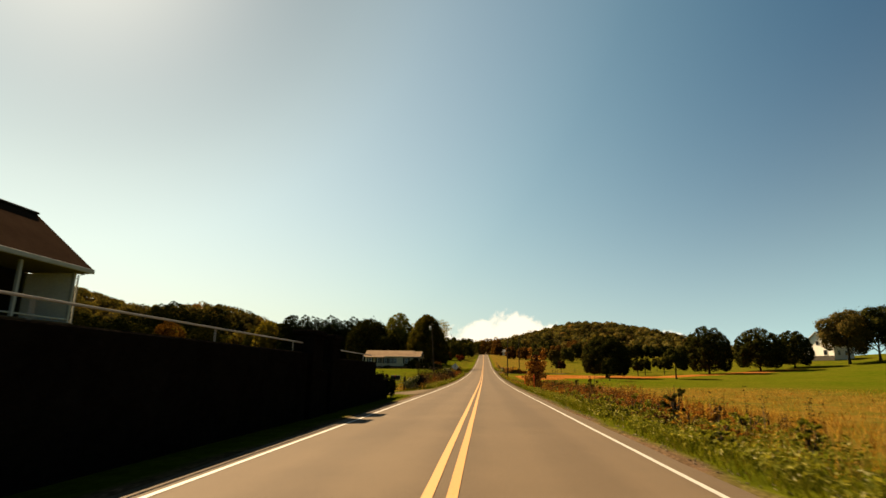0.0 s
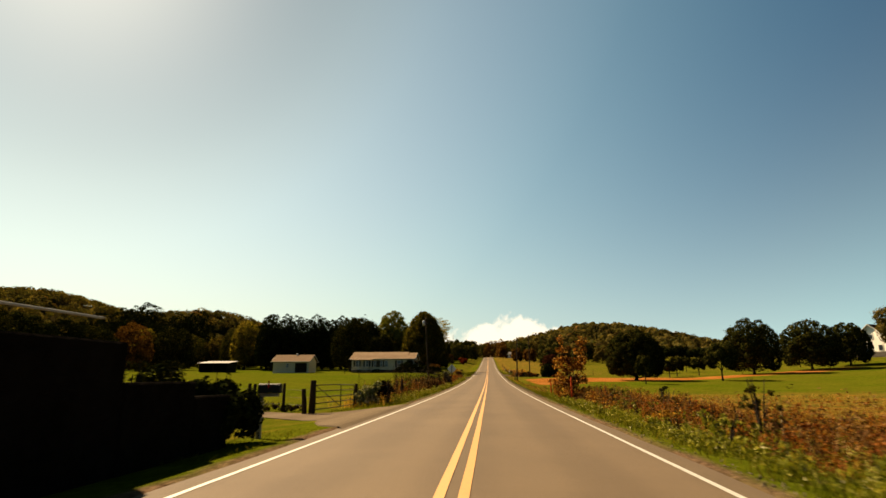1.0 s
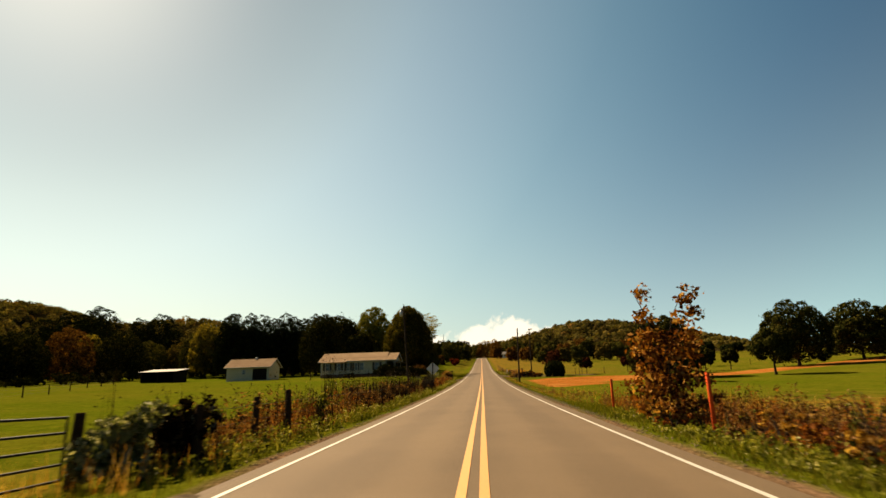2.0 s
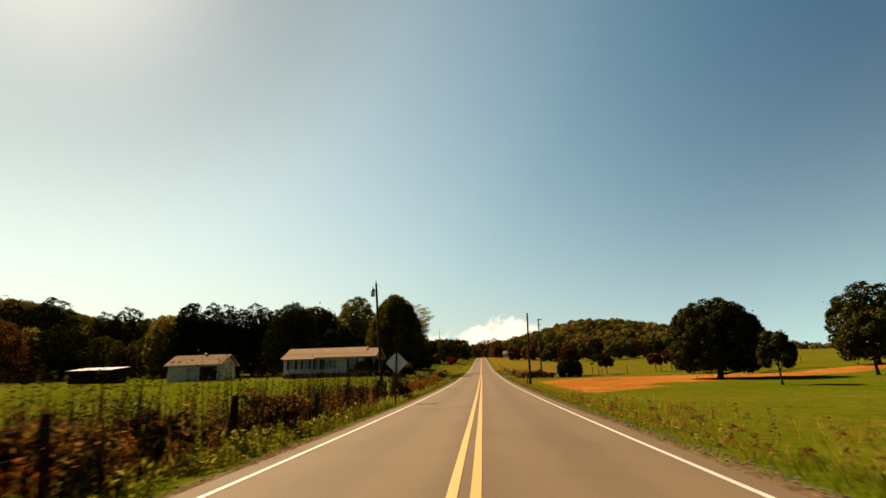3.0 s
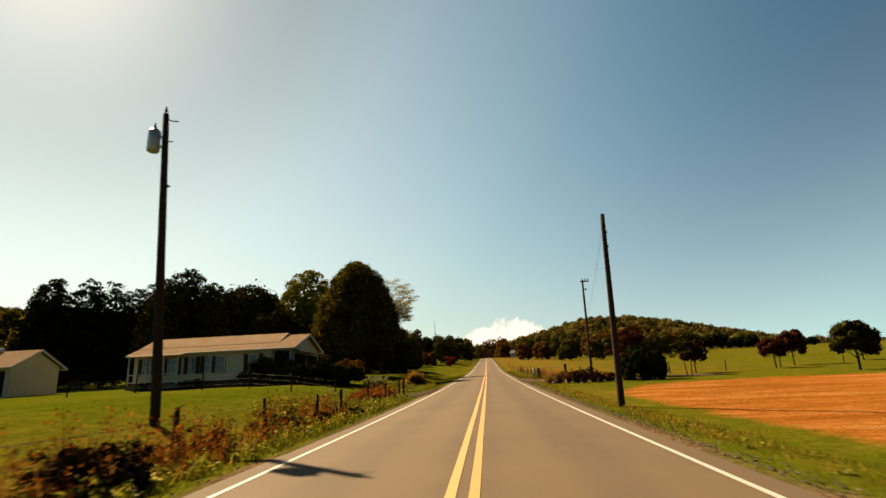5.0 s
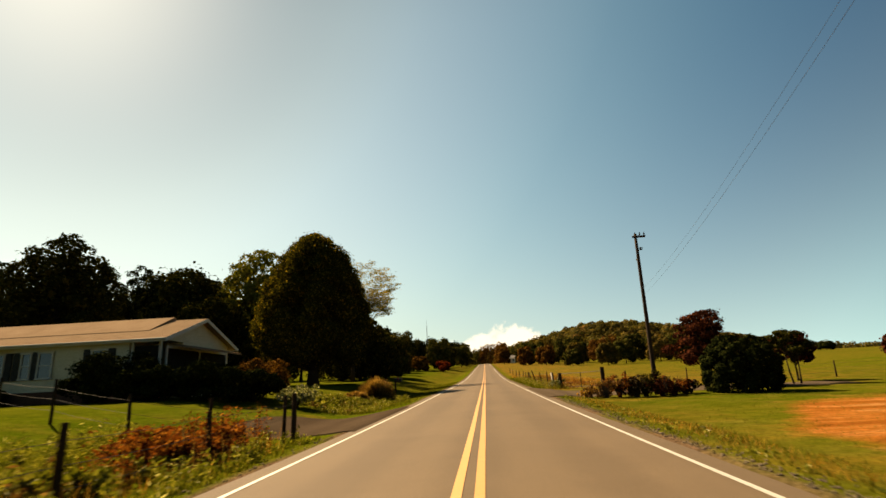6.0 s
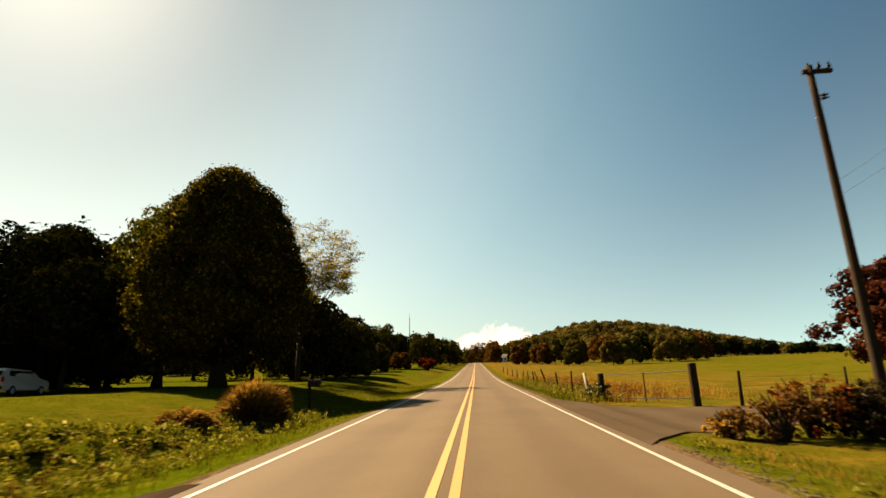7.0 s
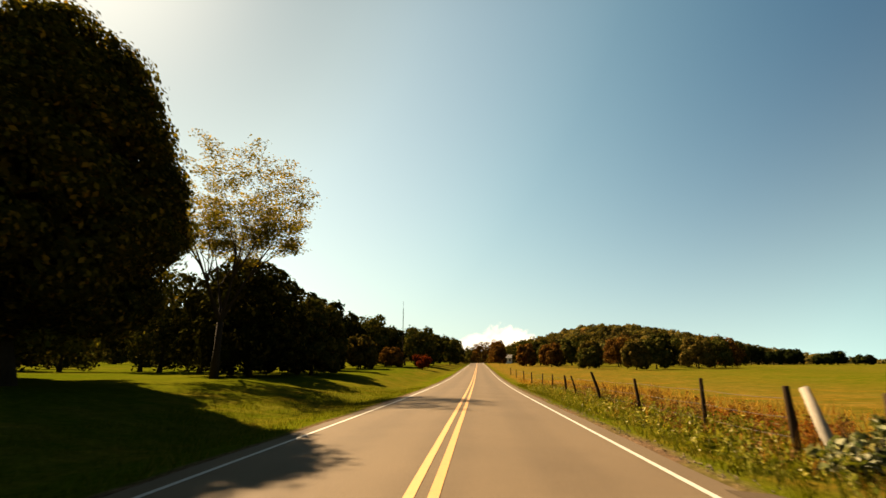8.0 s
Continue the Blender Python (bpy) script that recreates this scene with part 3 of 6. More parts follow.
def bush(label, x, y, h, w, leaf_material, n=1500, leaf=0.09, seed=1, depth=None, name="bush", category="bush", twigs=9, shell=0.35, group="", bare=0.0, lobes=None):
    rng = np.random.default_rng(seed)
    ob = thing(name, label, category, (x, y, gz(x, y)), 0, group)
    g = Geo()
    d = depth or w
    for i in range(twigs):
        a = rng.uniform(0, 6.28)
        e = Vector((math.cos(a) * w * 0.36 * rng.uniform(0.2, 1), math.sin(a) * d * 0.36 * rng.uniform(0.2, 1), h * rng.uniform(0.6, 1.0)))
        g.tube([(0.1 * e.x, 0.1 * e.y, -0.1), e * 0.5 + Vector((0, 0, h * 0.06)), e], [0.02 + h * 0.006, 0.014 + h * 0.003, 0.006], 5)
    part("branchwork", g, M_BARK, ob)
    if not lobes:
        lobes = [(0, 0, h * 0.45, w * 0.36, d * 0.36, h * 0.42)]
        for i in range(7 if n < 3000 else 16):
            a = i * 2.4 + rng.uniform(-0.5, 0.5)
            s = rng.uniform(0.18, 0.3) if n < 3000 else rng.uniform(0.13, 0.22)
            lobes.append((math.cos(a) * w * 0.32, math.sin(a) * d * 0.32, h * rng.uniform(0.2, 0.82), w * s, d * s, h * s))
    if n >= 3000:
        C, off = clump_leaves(rng, lobes, n, leaf, w, np.array([0, 0, h * 0.4]))
        keep = C[:, 2] > 0.02 + bare * h
        C, off = C[keep], off[keep]
        V, F = (C[:, None] + off).reshape(-1, 3), np.arange(4 * len(C)).reshape(-1, 4)
    else:
        C = crown_points(rng, lobes, n, shell, 0.2)
        C = C[(C[:, 2] > 0.02 + bare * h)]
        V, F = leaf_arrays(rng, C, leaf)
    if n > 1800:
        K = (0, 0, h * 0.42) + (C[rng.choice(len(C), len(C) // 14)] - (0, 0, h * 0.42)) * rng.uniform(0.25, 0.68, (len(C) // 14, 1))
        V2, F2 = leaf_arrays(rng, K, leaf * 3.2, 0.8)
        V, F = np.concatenate([V, V2]), np.concatenate([F, F2 + len(V)])
    part("foliage", raw_mesh("foliage", V, F), leaf_material, ob)
    return ob


# ---- ground, road, markings ----
def spaced(*runs):
    out = []
    for a, b, step in runs:
        out += list(np.arange(a, b, step))
    return np.array(out + [runs[-1][1]])


def build_ground():
    xs = spaced((-2600, -700, 60), (-700, -120, 22), (-120, -40, 4), (-40, -14, 1.2), (-14, 14, 0.5), (14, 60, 1.4), (60, 140, 4), (140, 700, 20), (700, 2600, 60))
    ys = spaced((-160, 0, 8), (0, 190, 1.0), (190, 420, 3.5), (420, 1300, 20), (1300, 4200, 90))
    X, Y = np.meshgrid(xs, ys)
    Z = ground(X, Y)
    Z = np.where(np.abs(X) < 3.35, Z - 0.12, Z)
    n, m = X.shape
    idx = np.arange(n * m).reshape(n, m)
    F = np.stack([idx[:-1, :-1], idx[:-1, 1:], idx[1:, 1:], idx[1:, :-1]], -1).reshape(-1, 4)
    a = np.abs(X)
    w1 = wobble(X * 1.7, Y * 1.3)
    gravel = (1 - ss(a, 3.42, 3.95 + 0.25 * w1)) * (0.72 + 0.4 * w1)
    # bare orange soil in the field beside the road
    line = 104 + 1.15 * np.clip(X - 8, 0, 22) ** 0.93 + 0.42 * np.clip(X - 30, 0, 100)
    dirt = ss(X - 0.5 * np.clip(Y - 133, 0, 20), 6.0, 8.2) * ss(Y - line, -3, 3) * (1 - ss(Y, 138 + 0.10 * X, 144 + 0.12 * X)) * (1 - ss(X, 70, 80))
    notch = ss(X, 13, 17) * ss(Y, 108, 113) * (1 - ss(Y - 0.30 * X, 112, 116))
    dirt = dirt * (1 - notch) * (1 - ss(X, 30, 42) * ss(Y - line, 7, 11))
    dry = 0.74 * ss(X, 6, 9) * (1 - ss(Y, 66, 88)) * (1 - ss(X, 26, 44)) + 0.44 * ss(X, 4.2, 5.5) * ss(Y, 150, 168) * (1 - ss(X, 14, 45)) + 0.25 * ss(-X, 4.5, 6) * (1 - ss(-X, 9, 14))
    dry = dry + 0.2 * ss(X, 4, 7) * ss(Y, 125, 150) + 0.25 * ss(X, 3.5, 4.5) * (1 - ss(X, 6, 8.5)) * ss(Y, 90, 130) + 0.12 * ss(Y, 190, 300)
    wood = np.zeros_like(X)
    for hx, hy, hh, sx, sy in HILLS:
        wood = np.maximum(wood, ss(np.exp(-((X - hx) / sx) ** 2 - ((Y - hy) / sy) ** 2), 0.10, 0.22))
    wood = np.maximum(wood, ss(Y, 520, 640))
    me = raw_mesh("ground", np.stack([X, Y, Z], -1).reshape(-1, 3), F,
                  dict(gravel=gravel.ravel(), dirt=dirt.ravel(), dry=dry.ravel(), woods=wood.ravel()))
    me.polygons.foreach_set("use_smooth", [True] * len(me.polygons))
    tagged(part("ground", me, M_GROUND), "grassy valley floor with dry verges and bare orange soil", "ground", kind="structure")


build_ground()


def road_surface(x, y):
    return road_z(y) - CROWN * np.abs(x)


def strip(name, x0, x1, ys, material, label, lift=0.0, thick=0.0, cols=2, wander=0.0, kind="structure", category="road"):
    """A strip along the road that follows its crown."""
    xs = np.linspace(x0, x1, cols)
    V, F = [], []
    for j, y in enumerate(ys):
        for i, x in enumerate(xs):
            e = wander * (wobble(0.0, y * 2.1 + x0 * 7) + 0.5 * wobble(3.0, y * 5.3)) if i in (0, cols - 1) else 0
            V.append((x + e, y, float(road_surface(x, y)) + lift))
    for j in range(len(ys) - 1):
        for i in range(cols - 1):
            a = j * cols + i
            F.append((a, a + 1, a + 1 + cols, a + cols))
    if thick:
        for i in (0, cols - 1):
            k = len(V)
            edge = [V[j * cols + i] for j in range(len(ys))]
            V += edge + [(v[0] * 1.006, v[1], v[2] - thick) for v in edge]
            n = len(ys)
            F += [(k + j, k + j + 1, k + j + 1 + n, k + j + n) if i == 0 else (k + j, k + j + n, k + j + 1 + n, k + j + 1) for j in range(n - 1)]
    ob = part(name, raw_mesh(name, V, F), material)
    return tagged(ob, label, category, kind=kind)


YS = np.concatenate([np.arange(-60, 200, 1.0), np.arange(200, 530, 2.0)])
strip("road", -3.42, 3.42, YS, M_ROAD, "worn brownish asphalt country road", 0.0, 0.14, 13, 0.035)
strip("edge_line", -3.045, -2.957, YS, M_WHITE, "white painted edge line on asphalt", 0.005, cols=2, wander=0.004, category="road marking")
strip("edge_line", 2.957, 3.045, YS, M_WHITE, "white painted edge line on asphalt", 0.005, cols=2, wander=0.004, category="road marking")
strip("centre_line", -0.175, -0.065, YS, M_YELLOW, "yellow painted double centre line", 0.007, cols=2, wander=0.004, category="road marking")
strip("centre_line", 0.065, 0.175, YS, M_YELLOW, "yellow painted double centre line", 0.007, cols=2, wander=0.004, category="road marking")


def apron(name, outline, material, label, lift=0.018):
    """A paved patch that follows the ground; outline in plan."""
    bm = bmesh.new()
    vs = [bm.verts.new((x, y, 0)) for x, y in outline]
    bm.faces.new(vs)
    for axis, lo, hi in ((0, min(p[0] for p in outline), max(p[0] for p in outline)), (1, min(p[1] for p in outline), max(p[1] for p in outline))):
        c = lo + 0.45
        while c < hi:
            no = (1, 0, 0) if axis == 0 else (0, 1, 0)
            co = (c, 0, 0) if axis == 0 else (0, c, 0)
            bmesh.ops.bisect_plane(bm, geom=bm.verts[:] + bm.edges[:] + bm.faces[:], plane_co=co, plane_no=no)
            c += 0.45
    for v in bm.verts:
        e = abs(v.co.x)
        if e < 3.9:
            v.co.z = float(road_surface(min(e, 3.42), v.co.y)) + 0.004 - 0.03 * max(0, e - 3.42)
            t = max(0.0, (e - 3.4) / 0.5)
            v.co.z = v.co.z * (1 - t) + (gz(v.co.x, v.co.y) + lift) * t
        else:
            v.co.z = gz(v.co.x, v.co.y) + lift
        if e > 3.36:
            v.co.z = max(v.co.z, gz(v.co.x, v.co.y) + (0.034 if e < 4.7 else 0.018))
    bm.normal_update()
    bmesh.ops.reverse_faces(bm, faces=[f for f in bm.faces if f.normal.z < 0])
    rim = [e for e in bm.edges if e.is_boundary and min(abs(v.co.x) for v in e.verts) > 3.3]
    low = bmesh.ops.extrude_edge_only(bm, edges=rim)["geom"]
    for v in low:
        if isinstance(v, bmesh.types.BMVert):
            v.co.z -= 0.09
            v.co.x += 0.05 * (1 if v.co.x > 0 else -1)
    me = bpy.data.meshes.new(name)
    bm.to_mesh(me)
    bm.free()
    return tagged(part(name, me, material), label, "driveway", kind="structure")


apron("driveway", [(-3.26, 43.2), (-4.3, 44.6), (-4.8, 45.8), (-5.1, 47.0), (-6.1, 48.2), (-7.8, 49.0), (-10.1, 50.0), (-20, 52.8), (-30, 55.5), (-30, 58.0), (-20, 55.3), (-13.8, 53.6), (-11.2, 52.9), (-7.5, 51.9), (-5.4, 52.4), (-4.2, 53.4), (-3.26, 54.6)],
      M_DRIVE_OLD, "grey gravelled driveway turning off the road")
apron("driveway", [(-3.26, 134.8), (-5.0, 136.0), (-7.6, 136.6), (-8.2, 138.4), (-8.4, 141.3), (-7.6, 142.6), (-5.4, 143.2), (-3.26, 145.3)],
      M_DRIVE, "dark patched asphalt driveway apron")
apron("driveway", [(3.26, 147.6), (5.0, 150.4), (7.2, 151.8), (11, 152.6), (22, 153.4), (22, 157.2), (8.5, 157.3), (5.6, 158.6), (3.26, 161.5)],
      M_DRIVE_RIGHT, "dark asphalt driveway apron before farm gateposts")


# ---- masonry wall with rail and pillars beside the road ----
def roadside_wall():
    ob = thing("retaining_wall", "masonry retaining wall with pillars, near-black for its own shade", "wall", (-4.9, 0, 0))
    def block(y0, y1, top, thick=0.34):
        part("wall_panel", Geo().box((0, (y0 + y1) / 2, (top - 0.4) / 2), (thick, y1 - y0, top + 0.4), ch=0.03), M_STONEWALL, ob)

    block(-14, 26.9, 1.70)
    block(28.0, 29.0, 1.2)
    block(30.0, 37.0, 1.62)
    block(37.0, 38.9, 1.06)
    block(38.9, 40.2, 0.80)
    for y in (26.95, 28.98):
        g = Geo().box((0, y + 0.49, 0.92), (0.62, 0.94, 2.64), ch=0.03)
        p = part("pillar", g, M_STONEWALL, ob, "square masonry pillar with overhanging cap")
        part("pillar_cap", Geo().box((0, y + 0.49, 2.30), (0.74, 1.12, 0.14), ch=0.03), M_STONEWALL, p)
    for y0, y1, z in ((-14, 26.8, 1.98), (30.05, 36.6, 1.93)):
        part("rail", Geo().box((0.0, (y0 + y1) / 2, z), (0.04, y1 - y0, 0.034), ch=0.01), M_RAIL, ob, "pale painted metal rail")
        y = y0 + 0.4
        while y < y1:
            part("rail_post", Geo().box((0.0, y, z - 0.17), (0.022, 0.022, 0.32), ch=0.005), M_RAIL, ob)
            y += 4.4
    return ob


roadside_wall()
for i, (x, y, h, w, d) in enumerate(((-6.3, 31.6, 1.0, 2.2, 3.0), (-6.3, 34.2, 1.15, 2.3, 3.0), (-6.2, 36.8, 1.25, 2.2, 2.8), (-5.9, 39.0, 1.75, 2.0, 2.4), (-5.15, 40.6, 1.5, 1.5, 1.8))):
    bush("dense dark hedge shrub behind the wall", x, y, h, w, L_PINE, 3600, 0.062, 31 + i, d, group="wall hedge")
for i, (x, y, h, w) in enumerate(((-7.5, 14, 0.7, 1.6), (-7.3, 18.5, 0.8, 1.8), (-7.6, 23, 0.7, 1.8), (-7.4, 31, 0.8, 2.0))):
    bush("low dark shrub in the raised yard", x, y, h, w, L_DARK, 1300, 0.06, 40 + i, group="yard shrubs")


def mailbox(x, y, label, post_material, white=True, scale=1.0):
    ob = thing("mailbox", label, "mailbox", (x, y, gz(x, y)))
    top = 1.0 * scale
    part("post", Geo().box((0, 0, top / 2 - 0.1), (0.10, 0.10, top + 0.2), ch=0.012), post_material, ob)
    part("arm", Geo().box((0.16, 0, top - 0.06), (0.5, 0.09, 0.07), ch=0.01), post_material, ob)
    g = Geo()
    prof_pts = [(-0.09, 0.0), (0.09, 0.0), (0.09, 0.12)] + [(0.09 * math.cos(radians(a)), 0.12 + 0.09 * math.sin(radians(a))) for a in range(20, 180, 20)] + [(-0.09, 0.12)]
    g.prism([(-0.06, px, top - 0.02 + pz) for px, pz in prof_pts], (0.50, 0, 0))
    b = part("box", g, M_BLACKPLASTIC, ob, "arched sheet-metal letter box")
    part("door", Geo().prism([(0.44, px * 0.96, top - 0.018 + pz * 0.96) for px, pz in prof_pts], (0.014, 0, 0)), M_BLACKPLASTIC, b)
    part("flag", Geo().box((0.2, -0.105, top + 0.17), (0.03, 0.012, 0.16), ch=0.004), M_RED, b)
    return ob


mailbox(-4.75, 41.7, "black metal mailbox on a pale wooden post", M_PALE_WOOD)
mailbox(-6.3, 159.6, "dark mailbox on a weathered wooden post", M_POST, False, 1.25)


# ---- fences and gates ----
def post_mesh(h, r, taper=0.85, n=9, tilt=0.0):
    g = Geo()
    g.tube([(0, 0, -0.35), (tilt * 0.5, 0, h * 0.5), (tilt, 0, h - 0.02), (tilt, 0, h)], [r * 1.05, r, r * taper, r * taper * 0.8], n)
    return g


def wire_fence(label, pts, wires=(0.35, 0.65, 0.95), heights=None, radius=0.055, wire_r=0.004, leans=None, material=None):
    """Posts at the given places with wires strung between them."""
    x0, y0 = pts[0]
    ob = thing("fence", label, "fence", (x0, y0, gz(x0, y0)))
    z0 = gz(x0, y0)
    rng = random.Random(len(pts) * 7 + int(abs(x0) * 10))
    tops = []
    for i, (x, y) in enumerate(pts):
        h = heights[i] if heights else 1.12 + rng.uniform(-0.1, 0.12)
        r = radius * rng.uniform(0.8, 1.25)
        p = part("post", post_mesh(h, r, tilt=(leans[i] if leans else rng.uniform(-0.06, 0.06))), material or M_POST, ob, smooth=True)
        p.location = (x - x0, y - y0, gz(x, y) - z0)
        tops.append((x - x0, y - y0, gz(x, y) - z0))
    for w in wires:
        m = []
        for a, b in zip(tops[:-1], tops[1:]):
            m += [Vector(a).lerp(Vector(b), f) + Vector((0, 0, w - 0.03 * math.sin(math.pi * f))) for f in (0, 0.33, 0.66)]
        m.append(Vector(tops[-1]) + Vector((0, 0, w)))
        part("wire", Geo().tube(m, wire_r, 4, False), M_WIRE, ob)
    return ob


wire_fence("weathered post and wire pasture fence beside driveway", [(-7.0, 51.9), (-8.5, 52.8), (-10.0, 53.1), (-10.3, 53.3), (-12.9, 53.7), (-16.5, 54.6), (-21, 55.9), (-26, 57.2), (-31, 58.6)], radius=0.07)
wire_fence("dark post and wire fence in tall roadside weeds",
           [(-4.75, 57.2), (-4.7, 59.4), (-4.7, 61.4), (-4.9, 64.8), (-4.8, 68.2), (-4.9, 72.5), (-4.8, 77.0), (-4.7, 82.1), (-4.9, 86.2), (-4.75, 91.4)],
           heights=[1.05, 1.1, 1.2, 1.1, 1.15, 1.1, 1.15, 1.05, 1.1, 1.3], leans=[0, 0.03, -0.02, 0.05, 0, -0.08, 0.04, 0.05, 0.1, 0.14], radius=0.085)
wire_fence("dark post and wire fence along the lawn", [(-5.1, 95.6), (-5.3, 99.5), (-5.4, 103.5), (-5.5, 108.0), (-5.5, 112.4), (-5.5, 116.5), (-5.4, 120.4), (-5.4, 123.4), (-5.2, 127.2), (-5.0, 130.6), (-4.6, 134.0)],
           leans=[0.1, -0.04, 0.02, 0.05, 0.0, -0.05, 0.03, 0, 0.02, -0.03, 0.0], radius=0.055)
wire_fence("post and wire fence before the white house", [(-4.9, 134.1), (-6.6, 133.6), (-8.4, 133.2), (-11.5, 134.5), (-15, 136.5), (-19, 138.0), (-24, 138.4), (-29, 138.4)], radius=0.05)


wire_fence("far post and wire fence across the pasture", [(-30.5, 60.0), (-34.5, 70.0), (-39.0, 82.0), (-44.0, 94.0), (-48.0, 102.0), (-51.0, 109.0), (-54.0, 116.0), (-57.0, 123.0), (-60.0, 130.0), (-63.0, 137.0)], radius=0.07)


def pipe_gate():
    a, b = Vector((-6.85, 51.7, 0)), Vector((-6.2, 56.2, 0))
    d = b - a
    ob = thing("farm_gate", "dark tubular steel farm gate standing closed", "gate", (a.x, a.y, gz(a.x, a.y)))
    dz = gz(b.x, b.y) - gz(a.x, a.y)
    u = d.normalized()
    s, e = u * 0.22, d - u * 0.16
    lo, hi = 0.16, 1.14
    for k in range(5):
        z = lo + (hi - lo) * k / 4
        part("bar", Geo().tube([s + Vector((0, 0, z)), s.lerp(e, 0.5) + Vector((0, 0, z + dz * 0.5 - 0.015)), e + Vector((0, 0, z + dz - 0.08 * k / 4))], 0.02, 8), M_STEEL, ob, smooth=True)
    for f in (0.0, 0.62, 1.0):
        p = s.lerp(e, f)
        part("stile", Geo().tube([p + Vector((0, 0, lo + dz * f)), p + Vector((0, 0, hi + dz * f - 0.08 * f))], 0.02, 8), M_STEEL, ob)
    part("brace", Geo().tube([s + Vector((0, 0, hi)), s.lerp(e, 0.62) + Vector((0, 0, lo + dz * 0.62))], 0.014, 8), M_STEEL, ob)
    for p, h, r, lean in ((a, 1.34, 0.13, 0.0), (a + Vector((-0.28, -0.05, 0)), 1.0, 0.10, -0.1), (b, 1.12, 0.085, 0.05)):
        q = thing("gate_post", "thick dark weathered wooden gate post", "post", (p.x, p.y, gz(p.x, p.y)), group="gate posts")
        part("post", post_mesh(h, r, 0.9, tilt=lean), M_POST, q, smooth=True)


pipe_gate()


# ---- signs and markers ----
def diamond_sign(x, y):
    ob = thing("warning_sign", "diamond road sign seen from its bare aluminium back", "road sign", (x, y, gz(x, y)))
    g = Geo()
    lean = Matrix.Rotation(radians(2.0), 4, "Y")
    g.box((0, 0, 1.2), (0.07, 0.09, 3.0), lean, ch=0.01)
    part("post", g, M_POST, ob)
    s = 0.375
    c = Vector((0.075, 0.055, 2.0))
    pts = []
    for k in range(4):
        a0 = radians(90 * k)
        for da in (-5, 0, 5):
            rr = s * math.sqrt(2) * (0.985 if da == 0 else 0.94)
            pts.append((c.x + rr * math.sin(a0 + radians(da)), c.y, c.z + rr * math.cos(a0 + radians(da))))
    p = part("panel", Geo().prism(pts, (0, 0.004, 0)), M_SIGN, ob, "grey bare metal panel back")
    for dz in (-0.32, 0.32):
        part("bolt", Geo().tube([(c.x, c.y - 0.02, c.z + dz), (c.x, c.y + 0.01, c.z + dz)], 0.012, 6), M_GALV, p)
    return ob


diamond_sign(-3.97, 92.25)


def marker(x, y, h):
    ob = thing("marker_post", "orange plastic cable marker post in the verge", "marker", (x, y, gz(x, y)), group="marker posts")
    part("tube", Geo().tube([(0, 0, -0.15), (0, 0, h - 0.05), (0.003, 0, h)], [0.042, 0.042, 0.03], 10), M_ORANGE, ob, smooth=True)
    part("cap", Geo().tube([(0.003, 0, h - 0.01), (0.003, 0, h + 0.05)], [0.047, 0.04], 10), M_ORANGE, ob)
    return ob


marker(4.8, 59.6, 1.3)
marker(4.54, 67.0, 1.1)


# ---- poles and lines ----
def pole(x, y, top, h, label, r=0.14):
    ob = thing("utility_pole", label, "utility pole", (x, y, gz(x, y)))
    t = Vector((top[0] - x, top[1] - y, h))
    n = 8
    part("pole", Geo().tube([Vector((0, 0, -0.5)).lerp(t, 0)] + [t * (i / n) for i in range(1, n + 1)], [r] + [r * (1 - 0.36 * i / n) for i in range(1, n + 1)], 12), M_POLE, ob, smooth=True)
    return ob, t


def insulator(ob, p, d, name="insulator"):
    g = Geo()
    p, d = Vector(p), Vector(d)
    g.tube([p, p + d * 0.25, p + d * 0.3, p + d * 0.55, p + d * 0.6, p + d], [0.02, 0.02, 0.05, 0.05, 0.03, 0.025], 8)
    return part(name, g, M_BLACKPLASTIC, ob)


pl, t = pole(-9.45, 118, (-10.0, 118), 10.1, "tall wooden utility pole with a grey transformer", 0.15)
tf = part("transformer", Geo().tube([t * 0.905 + Vector((-0.36, -0.05, -0.42)), t * 0.905 + Vector((-0.36, -0.05, -0.38)), t * 0.905 + Vector((-0.36, -0.05, 0.30)), t * 0.905 + Vector((-0.36, -0.05, 0.40))], [0.16, 0.20, 0.20, 0.12], 14), M_GALV, pl, "grey cylindrical transformer can", True)
insulator(tf, t * 0.905 + Vector((-0.36, -0.05, 0.38)), (0, 0, 0.24), "bushing")
part("bracket", Geo().box(t * 0.905 + Vector((-0.14, -0.03, 0.1)), (0.16, 0.08, 0.06), ch=0.01), M_GALV, pl)
part("bracket", Geo().box(t * 0.905 + Vector((-0.14, -0.03, -0.25)), (0.16, 0.08, 0.06), ch=0.01), M_GALV, pl)
insulator(pl, t, (0, 0, 0.28))
part("arm", Geo().tube([t * 0.985, t * 0.985 + Vector((0.22, 0, -0.12)), t * 0.985 + Vector((0.45, 0, -0.16))], 0.02, 6), M_GALV, pl)
part("arm", Geo().tube([t * 0.90, t * 0.90 + Vector((0.28, 0, -0.03))], 0.02, 6), M_GALV, pl)
insulator(pl, t * 0.74 + Vector((0.1, 0, 0)), (0.12, 0, 0))

pr, t1 = pole(5.17, 123.3, (5.30, 123.2), 7.35, "plain wooden utility pole beside the verge", 0.13)
for f in (0.9, 0.82):
    part("staple", Geo().box(t1 * f + Vector((0.1, 0, 0)), (0.05, 0.05, 0.10), ch=0.008), M_GALV, pr)
pq = thing("stub_post", "short dark post beside the pole", "post", (4.75, 121.6, gz(4.75, 121.6)))
part("post", post_mesh(0.72, 0.06), M_POST, pq, smooth=True)

